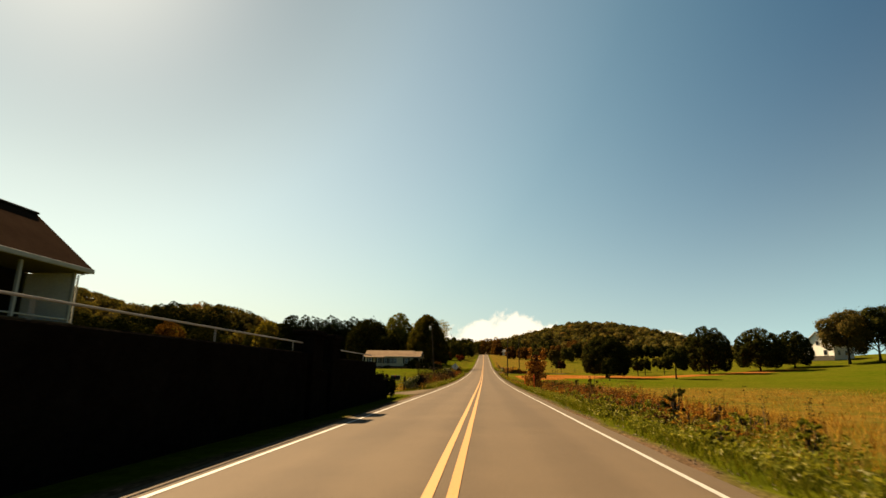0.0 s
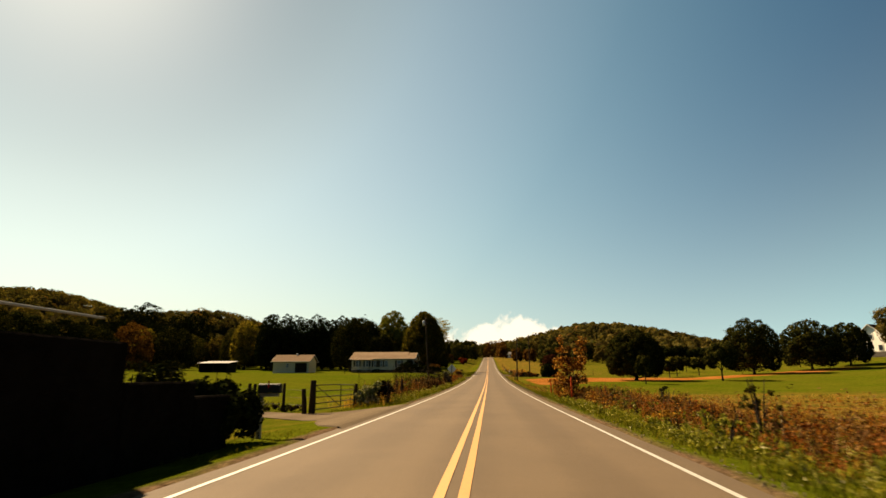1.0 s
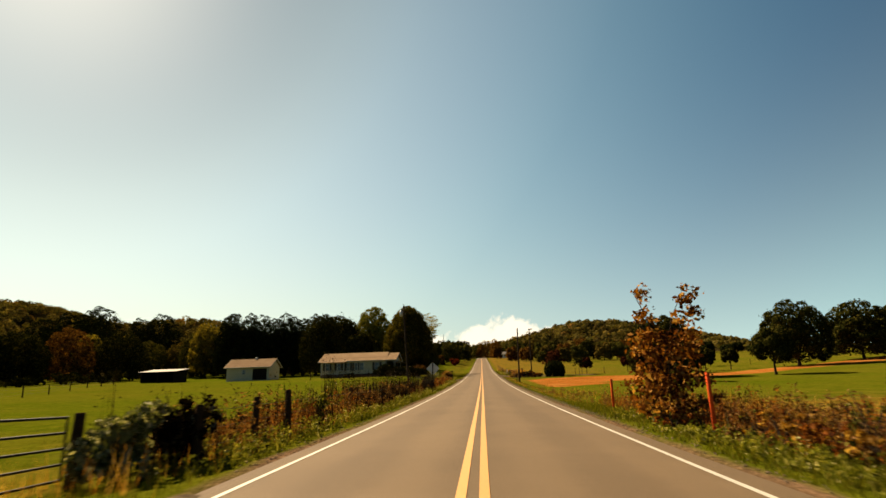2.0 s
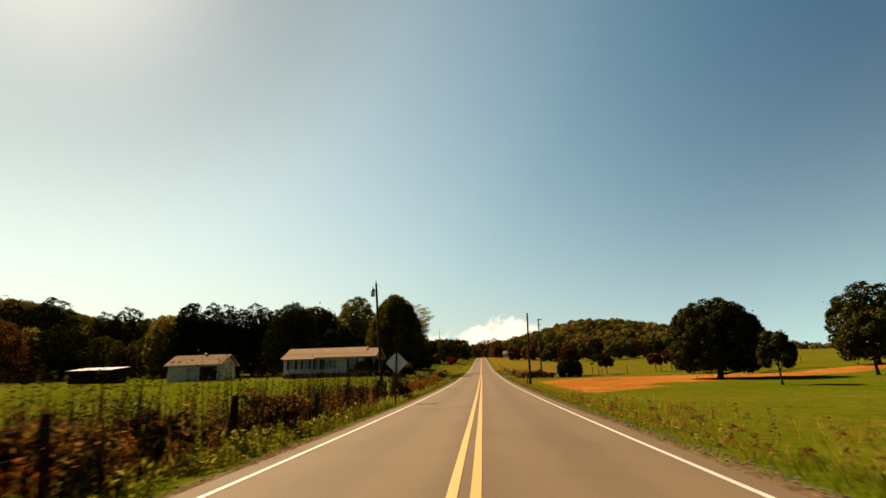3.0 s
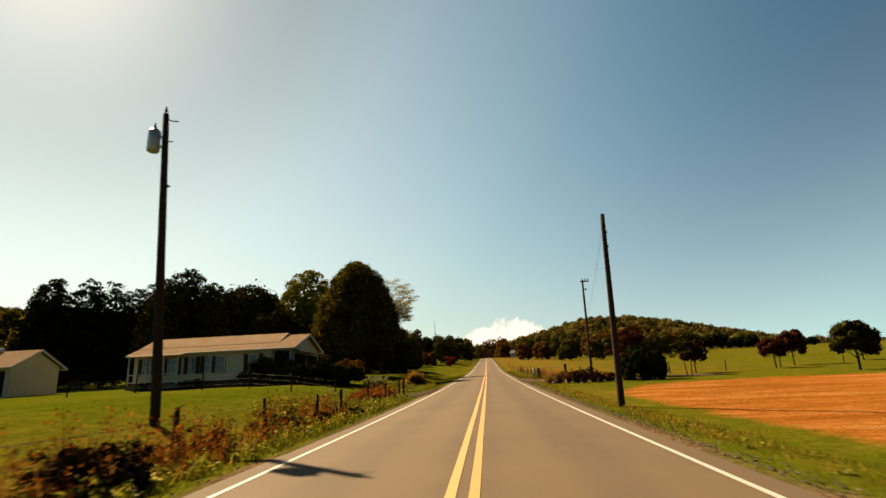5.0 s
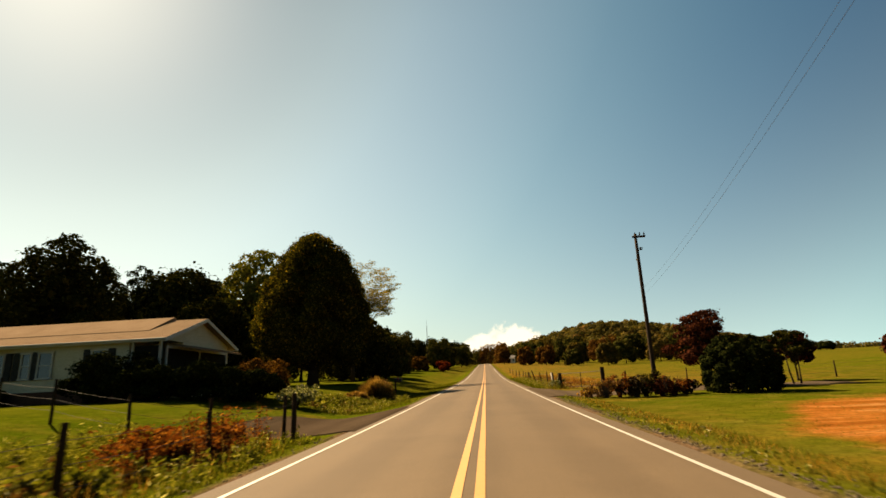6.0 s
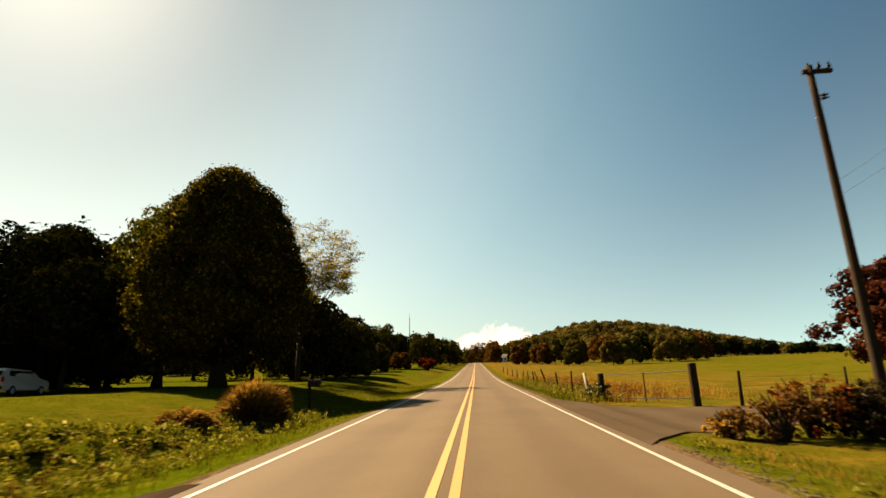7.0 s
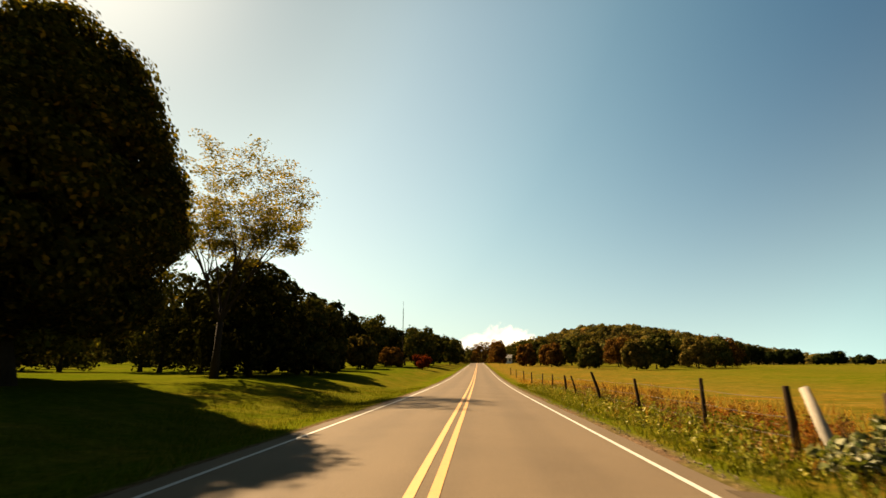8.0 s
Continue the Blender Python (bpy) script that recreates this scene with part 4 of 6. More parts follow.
p2, t2 = pole(9.36, 150.7, (9.42, 150.7), 9.0, "weathered leaning wooden utility pole with short crossarm", 0.125)
part("crossarm", Geo().box(t2 + Vector((0.18, 0, -0.16)), (0.75, 0.1, 0.11), Matrix.Identity(4), ch=0.012), M_POLE, p2)
for dx in (-0.02, 0.25, 0.5):
    insulator(p2, t2 + Vector((dx, 0, -0.11)), (0, 0, 0.20))
for f in (0.905, 0.895):
    insulator(p2, t2 * f + Vector((0.1, 0, 0)), (0.22, 0, 0.02))
part("pole_tag", Geo().box(t2 * 0.83 + Vector((-0.13, -0.08, 0)), (0.06, 0.02, 0.09), ch=0.004), M_RAIL, p2)


def cable(a, b, sag, label, r=0.005):
    a, b = Vector(a), Vector(b)
    ob = thing("power_line", label, "cable", tuple(a))
    pts = [(b - a) * (i / 16) - Vector((0, 0, sag * 4 * (i / 16) * (1 - i / 16))) for i in range(17)]
    part("wire", Geo().tube(pts, r, 5, False), M_WIRE, ob)


P1 = Vector((5.17, 123.3, gz(5.17, 123.3))) + t1
P2 = Vector((9.36, 150.7, gz(9.36, 150.7))) + t2
cable(P2 - t2 * 0.40, P1 - t1 * 0.06, 0.4, "thin overhead service line", 0.0035)
cable(P2 - t2 * 0.36, P1 - t1 * 0.02, 0.45, "thin overhead service line", 0.003)


# ---- houses ----
def window(parent, x, z, w, h, y, shutters=True, axis="x", panes=2):
    """A window on a wall; on the front wall (axis x) or on an end wall (axis y)."""
    m = Matrix.Translation((x, y, z)) if axis == "x" else Matrix.Translation((y, x, z)) @ Matrix.Rotation(radians(90), 4, "Z")
    fr = Geo()
    for cx, cz, sx, sz in ((0, h / 2, w + 0.16, 0.08), (0, -h / 2, w + 0.16, 0.08), (-w / 2, 0, 0.08, h), (w / 2, 0, 0.08, h)):
        fr.box((cx, -0.02, cz), (sx, 0.10, sz), m, ch=0.01)
    fo = part("window", fr, M_TRIM, parent)
    part("pane", Geo().box((0, 0.0, 0), (w - 0.04, 0.02, h - 0.04), m, ch=0.002), M_GLASS, fo, "dark reflecting glass")
    for k in range(1, panes):
        part("mullion", Geo().box((0, -0.02, -h / 2 + h * k / panes), (w - 0.05, 0.05, 0.05), m, ch=0.006), M_TRIM, fo)
    if shutters:
        for s in (-1, 1):
            g = Geo().box((s * (w / 2 + 0.26), -0.03, 0), (0.36, 0.05, h + 0.1), m, ch=0.008)
            for k in range(7):
                g.box((s * (w / 2 + 0.26), -0.06, -h / 2 + (k + 0.5) * h / 7), (0.28, 0.02, h / 11), m, ch=0.004)
            part("shutter", g, M_SHUTTER, parent, "dark louvred shutter")


def siding(parent, x0, x1, y, z0, z1, axis="x", board=0.2, out=-1, gable=None, mat=None):
    """Lapped boards on a wall; gable: a peak (along, z) that the boards narrow to."""
    top = gable[1] if gable else z1
    V, F, z = [], [], z0
    while z < top - 0.02:
        h = min(board, top - z)
        for zz, off in ((z, 0.022 * out), (z + h, 0.006 * out)):
            a, b = x0, x1
            if gable and zz > z1:
                f = (zz - z1) / (gable[1] - z1)
                a, b = x0 + (gable[0] - x0) * f, x1 + (gable[0] - x1) * f
            V += [(a, y + off, zz), (b, y + off, zz)] if axis == "x" else [(y + off, a, zz), (y + off, b, zz)]
            k = len(V)
            if k >= 4:
                F.append((k - 4, k - 3, k - 1, k - 2))
        z += h
    g = Geo().add(V, F)
    return part("siding", g, mat or M_SIDING, parent)


def gable_house(name, label, x0, x1, y0, y1, base, eave, ridge, roof_mat, wall_mat=None, over=0.45, category="house", recess=None):
    """A long low house with its ridge along x. Heights above the base."""
    ob = thing(name, label, category, (x0, y0, base))
    L, D = x1 - x0, y1 - y0
    w = wall_mat or M_SIDING
    t = 0.16
    r0, dep = recess or (L, 0.0)
    part("wall", Geo().box((r0 / 2, t / 2, eave / 2 - 0.2), (r0, t, eave + 0.4), ch=0.01), w, ob)
    part("wall", Geo().box((L / 2, D - t / 2, eave / 2 - 0.2), (L, t, eave + 0.4), ch=0.01), w, ob)
    part("gable_wall", Geo().prism([(0, 0.01, -0.4), (0, D - 0.01, -0.4), (0, D - 0.01, eave), (0, D / 2, ridge - 0.05), (0, 0.01, eave)], (t, 0, 0)), w, ob)
    x = L - t
    part("gable_wall", Geo().prism([(x, dep + 0.01, -0.4), (x, D - 0.01, -0.4), (x, D - 0.01, eave), (x, D / 2, ridge - 0.05), (x, 0.01, eave - 0.1 if recess else eave), (x, dep + 0.01, eave - 0.1 if recess else eave)], (t, 0, 0)), w, ob)
    if recess:
        part("wall", Geo().box(((r0 + L) / 2, dep + t / 2, eave / 2 - 0.2), (L - r0 - 0.01, t, eave + 0.4), ch=0.01), w, ob)
        part("wall", Geo().box((r0 - t / 2, dep / 2 + 0.1, eave / 2 - 0.2), (t, dep, eave + 0.4), ch=0.01), w, ob)
    part("ceiling", Geo().box((L / 2, D / 2, eave - 0.05), (L - 0.3, D - 0.3, 0.06), ch=0.01), M_TRIM, ob)
    sl = (ridge - eave) / (D / 2)
    for s in (0, 1):
        ya, yb = (-over, D / 2) if s == 0 else (D + over, D / 2)
        za = eave - over * sl
        n = 16
        poly = [(-over, yb, ridge), (-over, ya, za)]
        for k in range(n):
            f0, f1 = k / n, (k + 1) / n
            poly.append((-over, ya + (yb - ya) * f0, za + (ridge - za) * f0 + 0.106))
            poly.append((-over, ya + (yb - ya) * f1, za + (ridge - za) * f1 + 0.095))
        g = Geo().prism(poly, (L + 2 * over, 0, 0))
        part("roof", g, roof_mat, ob)
        part("fascia", Geo().box((L / 2, ya + (0.02 if s == 0 else -0.02), za + 0.02), (L + 2 * over, 0.04, 0.18), ch=0.008), M_TRIM, ob)
        part("gutter", Geo().box((L / 2, ya + (-0.06 if s == 0 else 0.06), za + 0.05), (L + 2 * over, 0.11, 0.09), ch=0.02), M_TRIM, ob)
    for x in (-over - 0.015, L + over - 0.015):
        for s in (0, 1):
            ya = -over if s == 0 else D + over
            za = eave - over * sl
            part("bargeboard", Geo().prism([(x, ya, za - 0.1), (x, D / 2, ridge - 0.1), (x, D / 2, ridge + 0.09), (x, ya, za + 0.09)], (0.03, 0, 0)), M_TRIM, ob)
    return ob


# the long white house
HB = (-29.6, -15.9, 146.2, 153.2)
hb_z = gz(-22, 147.6) + 0.28
house = gable_house("house", "long low white house with a tan shingle roof", *HB, hb_z, 2.72, 3.98, M_SHINGLE, recess=(12.0, 1.9))
siding(house, 0, 12.0, 0.0, 0.3, 2.68)
siding(house, 12.0, 13.7, 1.9, 0.3, 2.68)
siding(house, 1.9, 7.0, 13.7, 0.3, 2.68, "y", out=1, gable=(3.5, 3.85))
part("foundation", Geo().box((6.0, -0.04, -0.1), (12.0, 0.12, 0.8), ch=0.01), M_BRICK, house)
for ya in (1.2, 5.8):
    slope = (3.98 - 2.72) / 3.5
    za = 2.72 + 1.2 * slope + 0.10
    part("upper_roof", Geo().prism([(-0.44, ya, za), (-0.44, 3.5, 4.12), (-0.44, 3.5, 4.26), (-0.44, ya, za + 0.03)], (12.6, 0, 0)), M_SHINGLE, house, "raised tan shingle roof along the ridge")
for x, w in ((1.2, 0.7), (3.4, 0.7), (5.15, 0.5), (6.6, 0.5), (10.5, 0.8)):
    window(house, x, 1.6, w, 1.3, -0.05)
window(house, 7.65, 1.6, 0.75, 1.3, -0.05, False)
for x in (0.4, 1.9, 3.4, 4.6):
    part("veranda_post", Geo().box((x, -1.25, 1.25), (0.1, 0.1, 2.3), ch=0.012), M_TRIM, house)
for z in (0.35, 0.95):
    part("veranda_rail", Geo().box((2.5, -1.25, z), (4.3, 0.06, 0.07), ch=0.01), M_TRIM, house)
part("veranda_floor", Geo().box((2.5, -0.65, -0.05), (4.4, 1.3, 0.4), ch=0.02), M_DRIVE_OLD, house)
part("veranda_roof", Geo().prism([(0.1, 0.0, 2.62), (0.1, -1.5, 2.36), (0.1, -1.5, 2.44), (0.1, 0.0, 2.70)], (4.8, 0, 0)), M_SHINGLE, house)
# front porch at the corner
part("porch_floor", Geo().box((12.85, 0.9, 0.1), (1.66, 1.9, 0.3), ch=0.02), M_DRIVE_OLD, house)
for x in (12.15, 13.6):
    part("porch_post", Geo().box((x, 0.08, 1.35), (0.12, 0.12, 2.4), ch=0.012), M_TRIM, house)
door = part("door", Geo().box((12.7, 1.85, 1.27), (0.95, 0.06, 2.05), ch=0.01), M_TRIM, house, "white panelled front door")
part("door_frame", Geo().box((12.7, 1.86, 2.34), (1.2, 0.08, 0.1), ch=0.01).box((12.16, 1.86, 1.27), (0.1, 0.08, 2.1), ch=0.01).box((13.24, 1.86, 1.27), (0.1, 0.08, 2.1), ch=0.01), M_TRIM, door)
part("handle", Geo().tube([(13.05, 1.82, 1.15), (13.05, 1.75, 1.15)], 0.03, 8), M_GALV, door)

# screens coloured near-black to stand in for the shade inside the porch
part("porch_screen", Geo().box((12.85, 0.13, 1.3), (1.5, 0.04, 2.1), ch=0.006), M_SCREEN, house, "dark screen with the porch shade in its colour")
part("porch_screen", Geo().box((13.76, 3.5, 1.25), (0.04, 6.2, 2.0), ch=0.006), M_SCREEN, house, "dark screen with the porch shade in its colour")
for y in (0.35, 3.5, 6.65):
    part("screen_post", Geo().box((13.79, y, 1.25), (0.08, 0.1, 2.1), ch=0.01), M_TRIM, house)
part("screen_rail", Geo().box((13.79, 3.5, 2.27), (0.07, 6.4, 0.12), ch=0.01), M_TRIM, house)
part("side_awning", Geo().prism([(13.72, 0.6, 2.40), (15.1, 0.6, 2.12), (15.1, 0.6, 2.20), (13.72, 0.6, 2.50)], (0, 5.4, 0)), M_SHINGLE, house)
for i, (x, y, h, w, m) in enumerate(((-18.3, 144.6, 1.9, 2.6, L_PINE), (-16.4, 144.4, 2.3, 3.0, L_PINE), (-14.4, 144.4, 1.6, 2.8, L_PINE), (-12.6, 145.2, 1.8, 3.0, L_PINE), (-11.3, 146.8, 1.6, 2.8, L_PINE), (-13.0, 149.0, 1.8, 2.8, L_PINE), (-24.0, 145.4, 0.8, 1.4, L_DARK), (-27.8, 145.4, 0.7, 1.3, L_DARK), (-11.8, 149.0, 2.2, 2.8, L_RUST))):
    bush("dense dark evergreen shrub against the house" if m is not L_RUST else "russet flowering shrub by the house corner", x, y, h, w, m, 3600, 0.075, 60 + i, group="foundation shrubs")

# the small white outbuilding
sb_z = gz(-43, 144) + 0.1
shed = gable_house("outbuilding", "small white outbuilding with a low tan roof", -46.3, -38.4, 143.6, 148.6, sb_z, 2.45, 3.75, M_SHINGLE, category="shed")
siding(shed, 0, 7.9, 0.0, 0.1, 2.4)
siding(shed, 0, 5.0, 7.9, 0.1, 2.4, "y", out=1, gable=(2.5, 3.6))
window(shed, 3.2, 1.45, 0.6, 0.8, -0.05, False)
# flat dark panel stands in for the shaded opening of the bay
part("bay_shade_panel", Geo().box((6.2, -0.04, 1.0), (2.6, 0.06, 2.0), ch=0.01), M_DARKWOOD_SHADE, shed, "dark panel for the shade in the open bay")
part("roof_vent", Geo().box((4.4, 2.5, 3.95), (0.35, 0.35, 0.35), ch=0.04), M_GALV, shed)

# the open dark shed
ds = thing("open_shed", "dark open-fronted shed with a pale tin roof", "shed", (-66.0, 149.0, gz(-63, 149) - 0.35))
part("roof", Geo().prism([(-0.4, -0.5, 2.3), (-0.4, 4.5, 2.9), (-0.4, 4.5, 2.98), (-0.4, -0.5, 2.38)], (7.6, 0, 0)), M_TIN, ds)
part("back_wall", Geo().box((3.4, 4.2, 1.2), (6.8, 0.1, 2.9), ch=0.01), M_DARKWOOD_SHADE, ds)
for x in (0.05, 6.75):
    part("side_wall", Geo().box((x, 2.1, 1.0), (0.1, 4.2, 2.6), ch=0.01), M_DARKWOOD_SHADE, ds)
for x in (0.1, 3.4, 6.7):
    part("post", Geo().box((x, -0.2, 1.1), (0.14, 0.14, 2.5), ch=0.01), M_POST, ds)

# the white house on the rise
wz = gz(95, 166)
wh = gable_house("farmhouse", "white gabled farmhouse on the rise", 94.0, 102.6, 163, 171, wz, 4.2, 7.6, M_SHINGLE_BROWN)
wh.rotation_euler = (0, 0, radians(28))
siding(wh, 0, 8.0, 0.0, 0.2, 4.1, "y", gable=(4.0, 7.4), mat=M_FARM_WHITE)
siding(wh, 0, 8.6, 0.0, 0.2, 4.1, mat=M_FARM_WHITE)
part("foundation", Geo().box((-0.03, 4.0, 0.5), (0.1, 8.05, 1.2), ch=0.01), M_CAPSTONE, wh)
for yy in (2.2, 5.6):
    window(wh, yy, 2.0, 0.9, 1.3, -0.05, False, "y")
window(wh, 4.0, 4.6, 0.9, 1.1, -0.05, False, "y")
for x in (2.0, 5.2):
    window(wh, x, 1.9, 1.0, 1.2, -0.05, False)
rail = thing("porch_rail", "white railing beside the farmhouse", "railing", (105.3, 160, gz(108, 160)))
for z in (0.35, 0.95):
    part("rail", Geo().box((6, 0, z), (12, 0.08, 0.12), ch=0.01), M_TRIM, rail)
for k in range(7):
    part("post", Geo().box((k * 2, 0, 0.4), (0.14, 0.14, 1.5), ch=0.01), M_TRIM, rail)

# the porch house above the wall; its ridge runs along the road
ha = thing("porch_house", "house with brown hipped roof and a white-posted porch", "house", (-18.3, 34.0, 3.15))
part("porch_floor", Geo().box((-1.2, -7, -0.15), (2.6, 14.4, 0.3), ch=0.02), M_DRIVE_OLD, ha)
part("foundation", Geo().box((-4.0, -7, -0.9), (8.0, 14.2, 1.4), ch=0.02), M_BRICK, ha)
# wall made dark so its colour holds the shade under the porch roof
part("wall", Geo().box((-2.5, -7, 1.2), (0.16, 14.0, 2.4), ch=0.01), M_DARKWOOD_SHADE, ha)
part("end_wall", Geo().prism([(-8.2, 0, -0.2), (-2.4, 0, -0.2), (-2.4, 0, 2.35), (-2.4, 0, 2.45), (-3.4, 0, 5.0), (-8.2, 0, 5.0)], (0, -0.16, 0)), M_TAN, ha)
part("end_screen", Geo().box((-1.24, -0.08, 1.1), (2.28, 0.08, 2.34), ch=0.01), M_FARM_WHITE, ha, "pale boarded screen closing the porch end")
part("back_wall", Geo().box((-8.1, -7, 1.2), (0.16, 14, 2.8), ch=0.01), M_SIDING, ha)
part("roof", Geo().prism([(0.45, 0.4, 2.42), (-2.9, 0.4, 5.15), (-2.9, 0.4, 5.27), (0.45, 0.4, 2.54)], (0, -15, 0)), M_SHINGLE_BROWN, ha)
part("roof", Geo().prism([(-8.8, 0.4, 2.42), (-2.9, 0.4, 5.15), (-2.9, 0.4, 5.27), (-8.8, 0.4, 2.54)], (0, -15, 0)), M_SHINGLE_BROWN, ha)
part("ridge_cap", Geo().box((-2.9, -7.1, 5.32), (0.3, 15, 0.1), ch=0.03), M_SHUTTER, ha)
part("soffit", Geo().box((-0.9, -7.1, 2.33), (2.7, 14.8, 0.06), ch=0.01), M_TAN, ha)
part("gutter", Geo().box((0.5, -7.1, 2.42), (0.12, 15, 0.20), ch=0.02), M_TRIM, ha)
part("downpipe", Geo().tube([(0.45, 0.2, 2.42), (0.25, 0.15, 2.28), (0.02, 0.1, 2.2), (0.02, 0.1, 0.0)], 0.04, 8), M_TRIM, ha)
for y in (0.0, -2.9, -5.8, -8.7):
    part("porch_post", Geo().box((-0.02, y - 0.1, 1.15), (0.13, 0.13, 2.3), ch=0.012), M_TRIM, ha)
for z in (0.15, 0.92):
    part("porch_rail", Geo().box((-0.02, -7, z), (0.06, 13.8, 0.06), ch=0.01), M_TRIM, ha)
hw = part("window", Geo().box((-2.38, -3.6, 1.4), (0.06, 1.3, 1.3), ch=0.01), M_TRIM, ha)
part("pane", Geo().box((-2.34, -3.6, 1.4), (0.02, 1.1, 1.1), ch=0.002), M_GLASS, hw)

# ---- parked car behind the long house ----
def parked_van(x, y, rz):
    ob = thing("minivan", "silver minivan parked on the grass behind the house", "car", (x, y, gz(x, y)), rz)
    L, W = 4.7, 1.85
    outline = [(-2.3, 0.35), (2.2, 0.35), (2.32, 0.75), (2.15, 0.98), (1.25, 1.12), (0.55, 1.62), (-1.9, 1.70), (-2.2, 1.45), (-2.34, 0.9)]
    bm = bmesh.new()
    ring = []
    for sy, inset in ((-1, 0.0), (1, 0.0)):
        ring.append([bm.verts.new((px, sy * (W / 2 - (0.16 if pz > 1.2 else 0.0)), pz)) for px, pz in outline])
    n = len(outline)
    bm.faces.new(ring[0])
    bm.faces.new(list(reversed(ring[1])))
    for i in range(n):
        bm.faces.new((ring[0][i], ring[1][i], ring[1][(i + 1) % n], ring[0][(i + 1) % n]))
    bmesh.ops.recalc_face_normals(bm, faces=bm.faces[:])
    bmesh.ops.bevel(bm, geom=bm.edges[:], offset=0.06, segments=2, affect="EDGES")
    me = bpy.data.meshes.new("body")
    bm.to_mesh(me)
    bm.free()
    part("body", me, M_CAR, ob, smooth=False)
    for sx, sy in ((-1.45, -1), (-1.45, 1), (1.45, -1), (1.45, 1)):
        w = part("wheel", Geo().tube([(sx, sy * 0.72, 0.32), (sx, sy * 0.76, 0.32), (sx, sy * 0.92, 0.32), (sx, sy * 0.945, 0.32)], [0.26, 0.32, 0.32, 0.26], 18), M_TYRE, ob)
        part("rim", Geo().tube([(sx, sy * 0.93, 0.32), (sx, sy * 0.952, 0.32)], [0.2, 0.18], 12), M_GALV, w)
    part("rear_window", Geo().box((-2.10, 0, 1.36), (0.30, 1.35, 0.36), Matrix.Identity(4), ch=0.03), M_GLASS, ob)
    for sy in (-1, 1):
        part("side_window", Geo().box((-0.6, sy * 0.80, 1.38), (2.3, 0.06, 0.34), ch=0.02), M_GLASS, ob)
        part("tail_light", Geo().box((-2.30, sy * 0.80, 1.0), (0.08, 0.16, 0.32), ch=0.02), M_RED, ob)
    part("bumper", Geo().box((-2.34, 0, 0.52), (0.14, 1.7, 0.2), ch=0.03), M_BLACKPLASTIC, ob)
    return ob


parked_van(-29.6, 171.6, 100)

# ---- farm gateway on the other side ----
gp = thing("gate_post", "tall dark squared wooden gatepost with weeds at its foot", "post", (8.15, 158.0, gz(8.15, 158.0)), group="farm gateposts")
part("post", Geo().box((0, 0, 0.62), (0.24, 0.24, 1.75), ch=0.03), M_POST, gp)
gp = thing("gate_post", "dark wooden gatepost wrapped in vines", "post", (5.85, 162.3, gz(5.85, 162.3)), group="farm gateposts")
part("post", post_mesh(1.15, 0.14, 0.95), M_POST, gp, smooth=True)
gp = thing("gate_post", "pale split post leaning beside a gatepost", "post", (5.35, 163.2, gz(5.35, 163.2)), group="farm gateposts")
g = Geo().tube([(0.15, -0.5, -0.2), (0.05, -0.1, 0.5), (0.0, 0.15, 1.15)], [0.085, 0.08, 0.065], 8)
part("post", g, M_PALE_WOOD, gp, smooth=True)
bush("pale-leaved vine clump on the gatepost", 5.5, 162.5, 0.75, 1.2, L_VINE, 1500, 0.07, 71)
wg = thing("wire_gate", "sagging wire gate between the farm gateposts", "gate", (5.9, 162.2, gz(5.9, 162.2)))
for k in range(2):
    z = 0.42 + 0.32 * k
    part("wire", Geo().tube([(0, 0, z), (1.15, -2.05, z - 0.03), (2.25, -4.2, z)], 0.004, 5), M_WIRE, wg)
for z in (0.12, 1.08):
    part("bar", Geo().tube([(0, 0, z), (1.15, -2.05, z - 0.02), (2.25, -4.2, z)], 0.018, 7), M_STEEL, wg)
part("stay", Geo().tube([(1.15, -2.05, -0.05), (1.15, -2.05, 1.1)], 0.025, 7), M_POST, wg)
wire_fence("leaning post and wire fence in dry grass",
           [(5.6, 164.2), (5.45, 167.3), (5.4, 171.8), (5.35, 176.4), (5.4, 182.0), (5.35, 185.0), (5.4, 191), (5.5, 198), (5.5, 206), (5.6, 216), (5.6, 228), (5.7, 242)],
           heights=[1.15, 1.2, 1.1, 1.3, 1.1, 1.1, 1.1, 1.1, 1.1, 1.1, 1.1, 1.1], leans=[-0.05, 0.0, -0.12, -0.4, -0.3, -0.1, 0, 0.1, 0, 0, 0, 0], radius=0.055)
wire_fence("far pasture fence of thin posts", [(9.5, 157.6), (14, 159), (19, 160), (25, 161), (31, 162), (38, 163), (46, 164), (56, 165)], radius=0.05)

# ---- trees ----
tree("huge dark maple with a dense rounded crown", -16.9, 173.6, 15.6, 11.7, L_MAPLE, 80000, 0.12, 1.7, lobes=dome_lobes(3, 15.6, 11.7, 1.7, 64, 0.25, 0.135, 1.45), seed=3, trunk_r=0.5, limbs=9, shell=0.6, per=30, spread=0.026, rough=0.25)


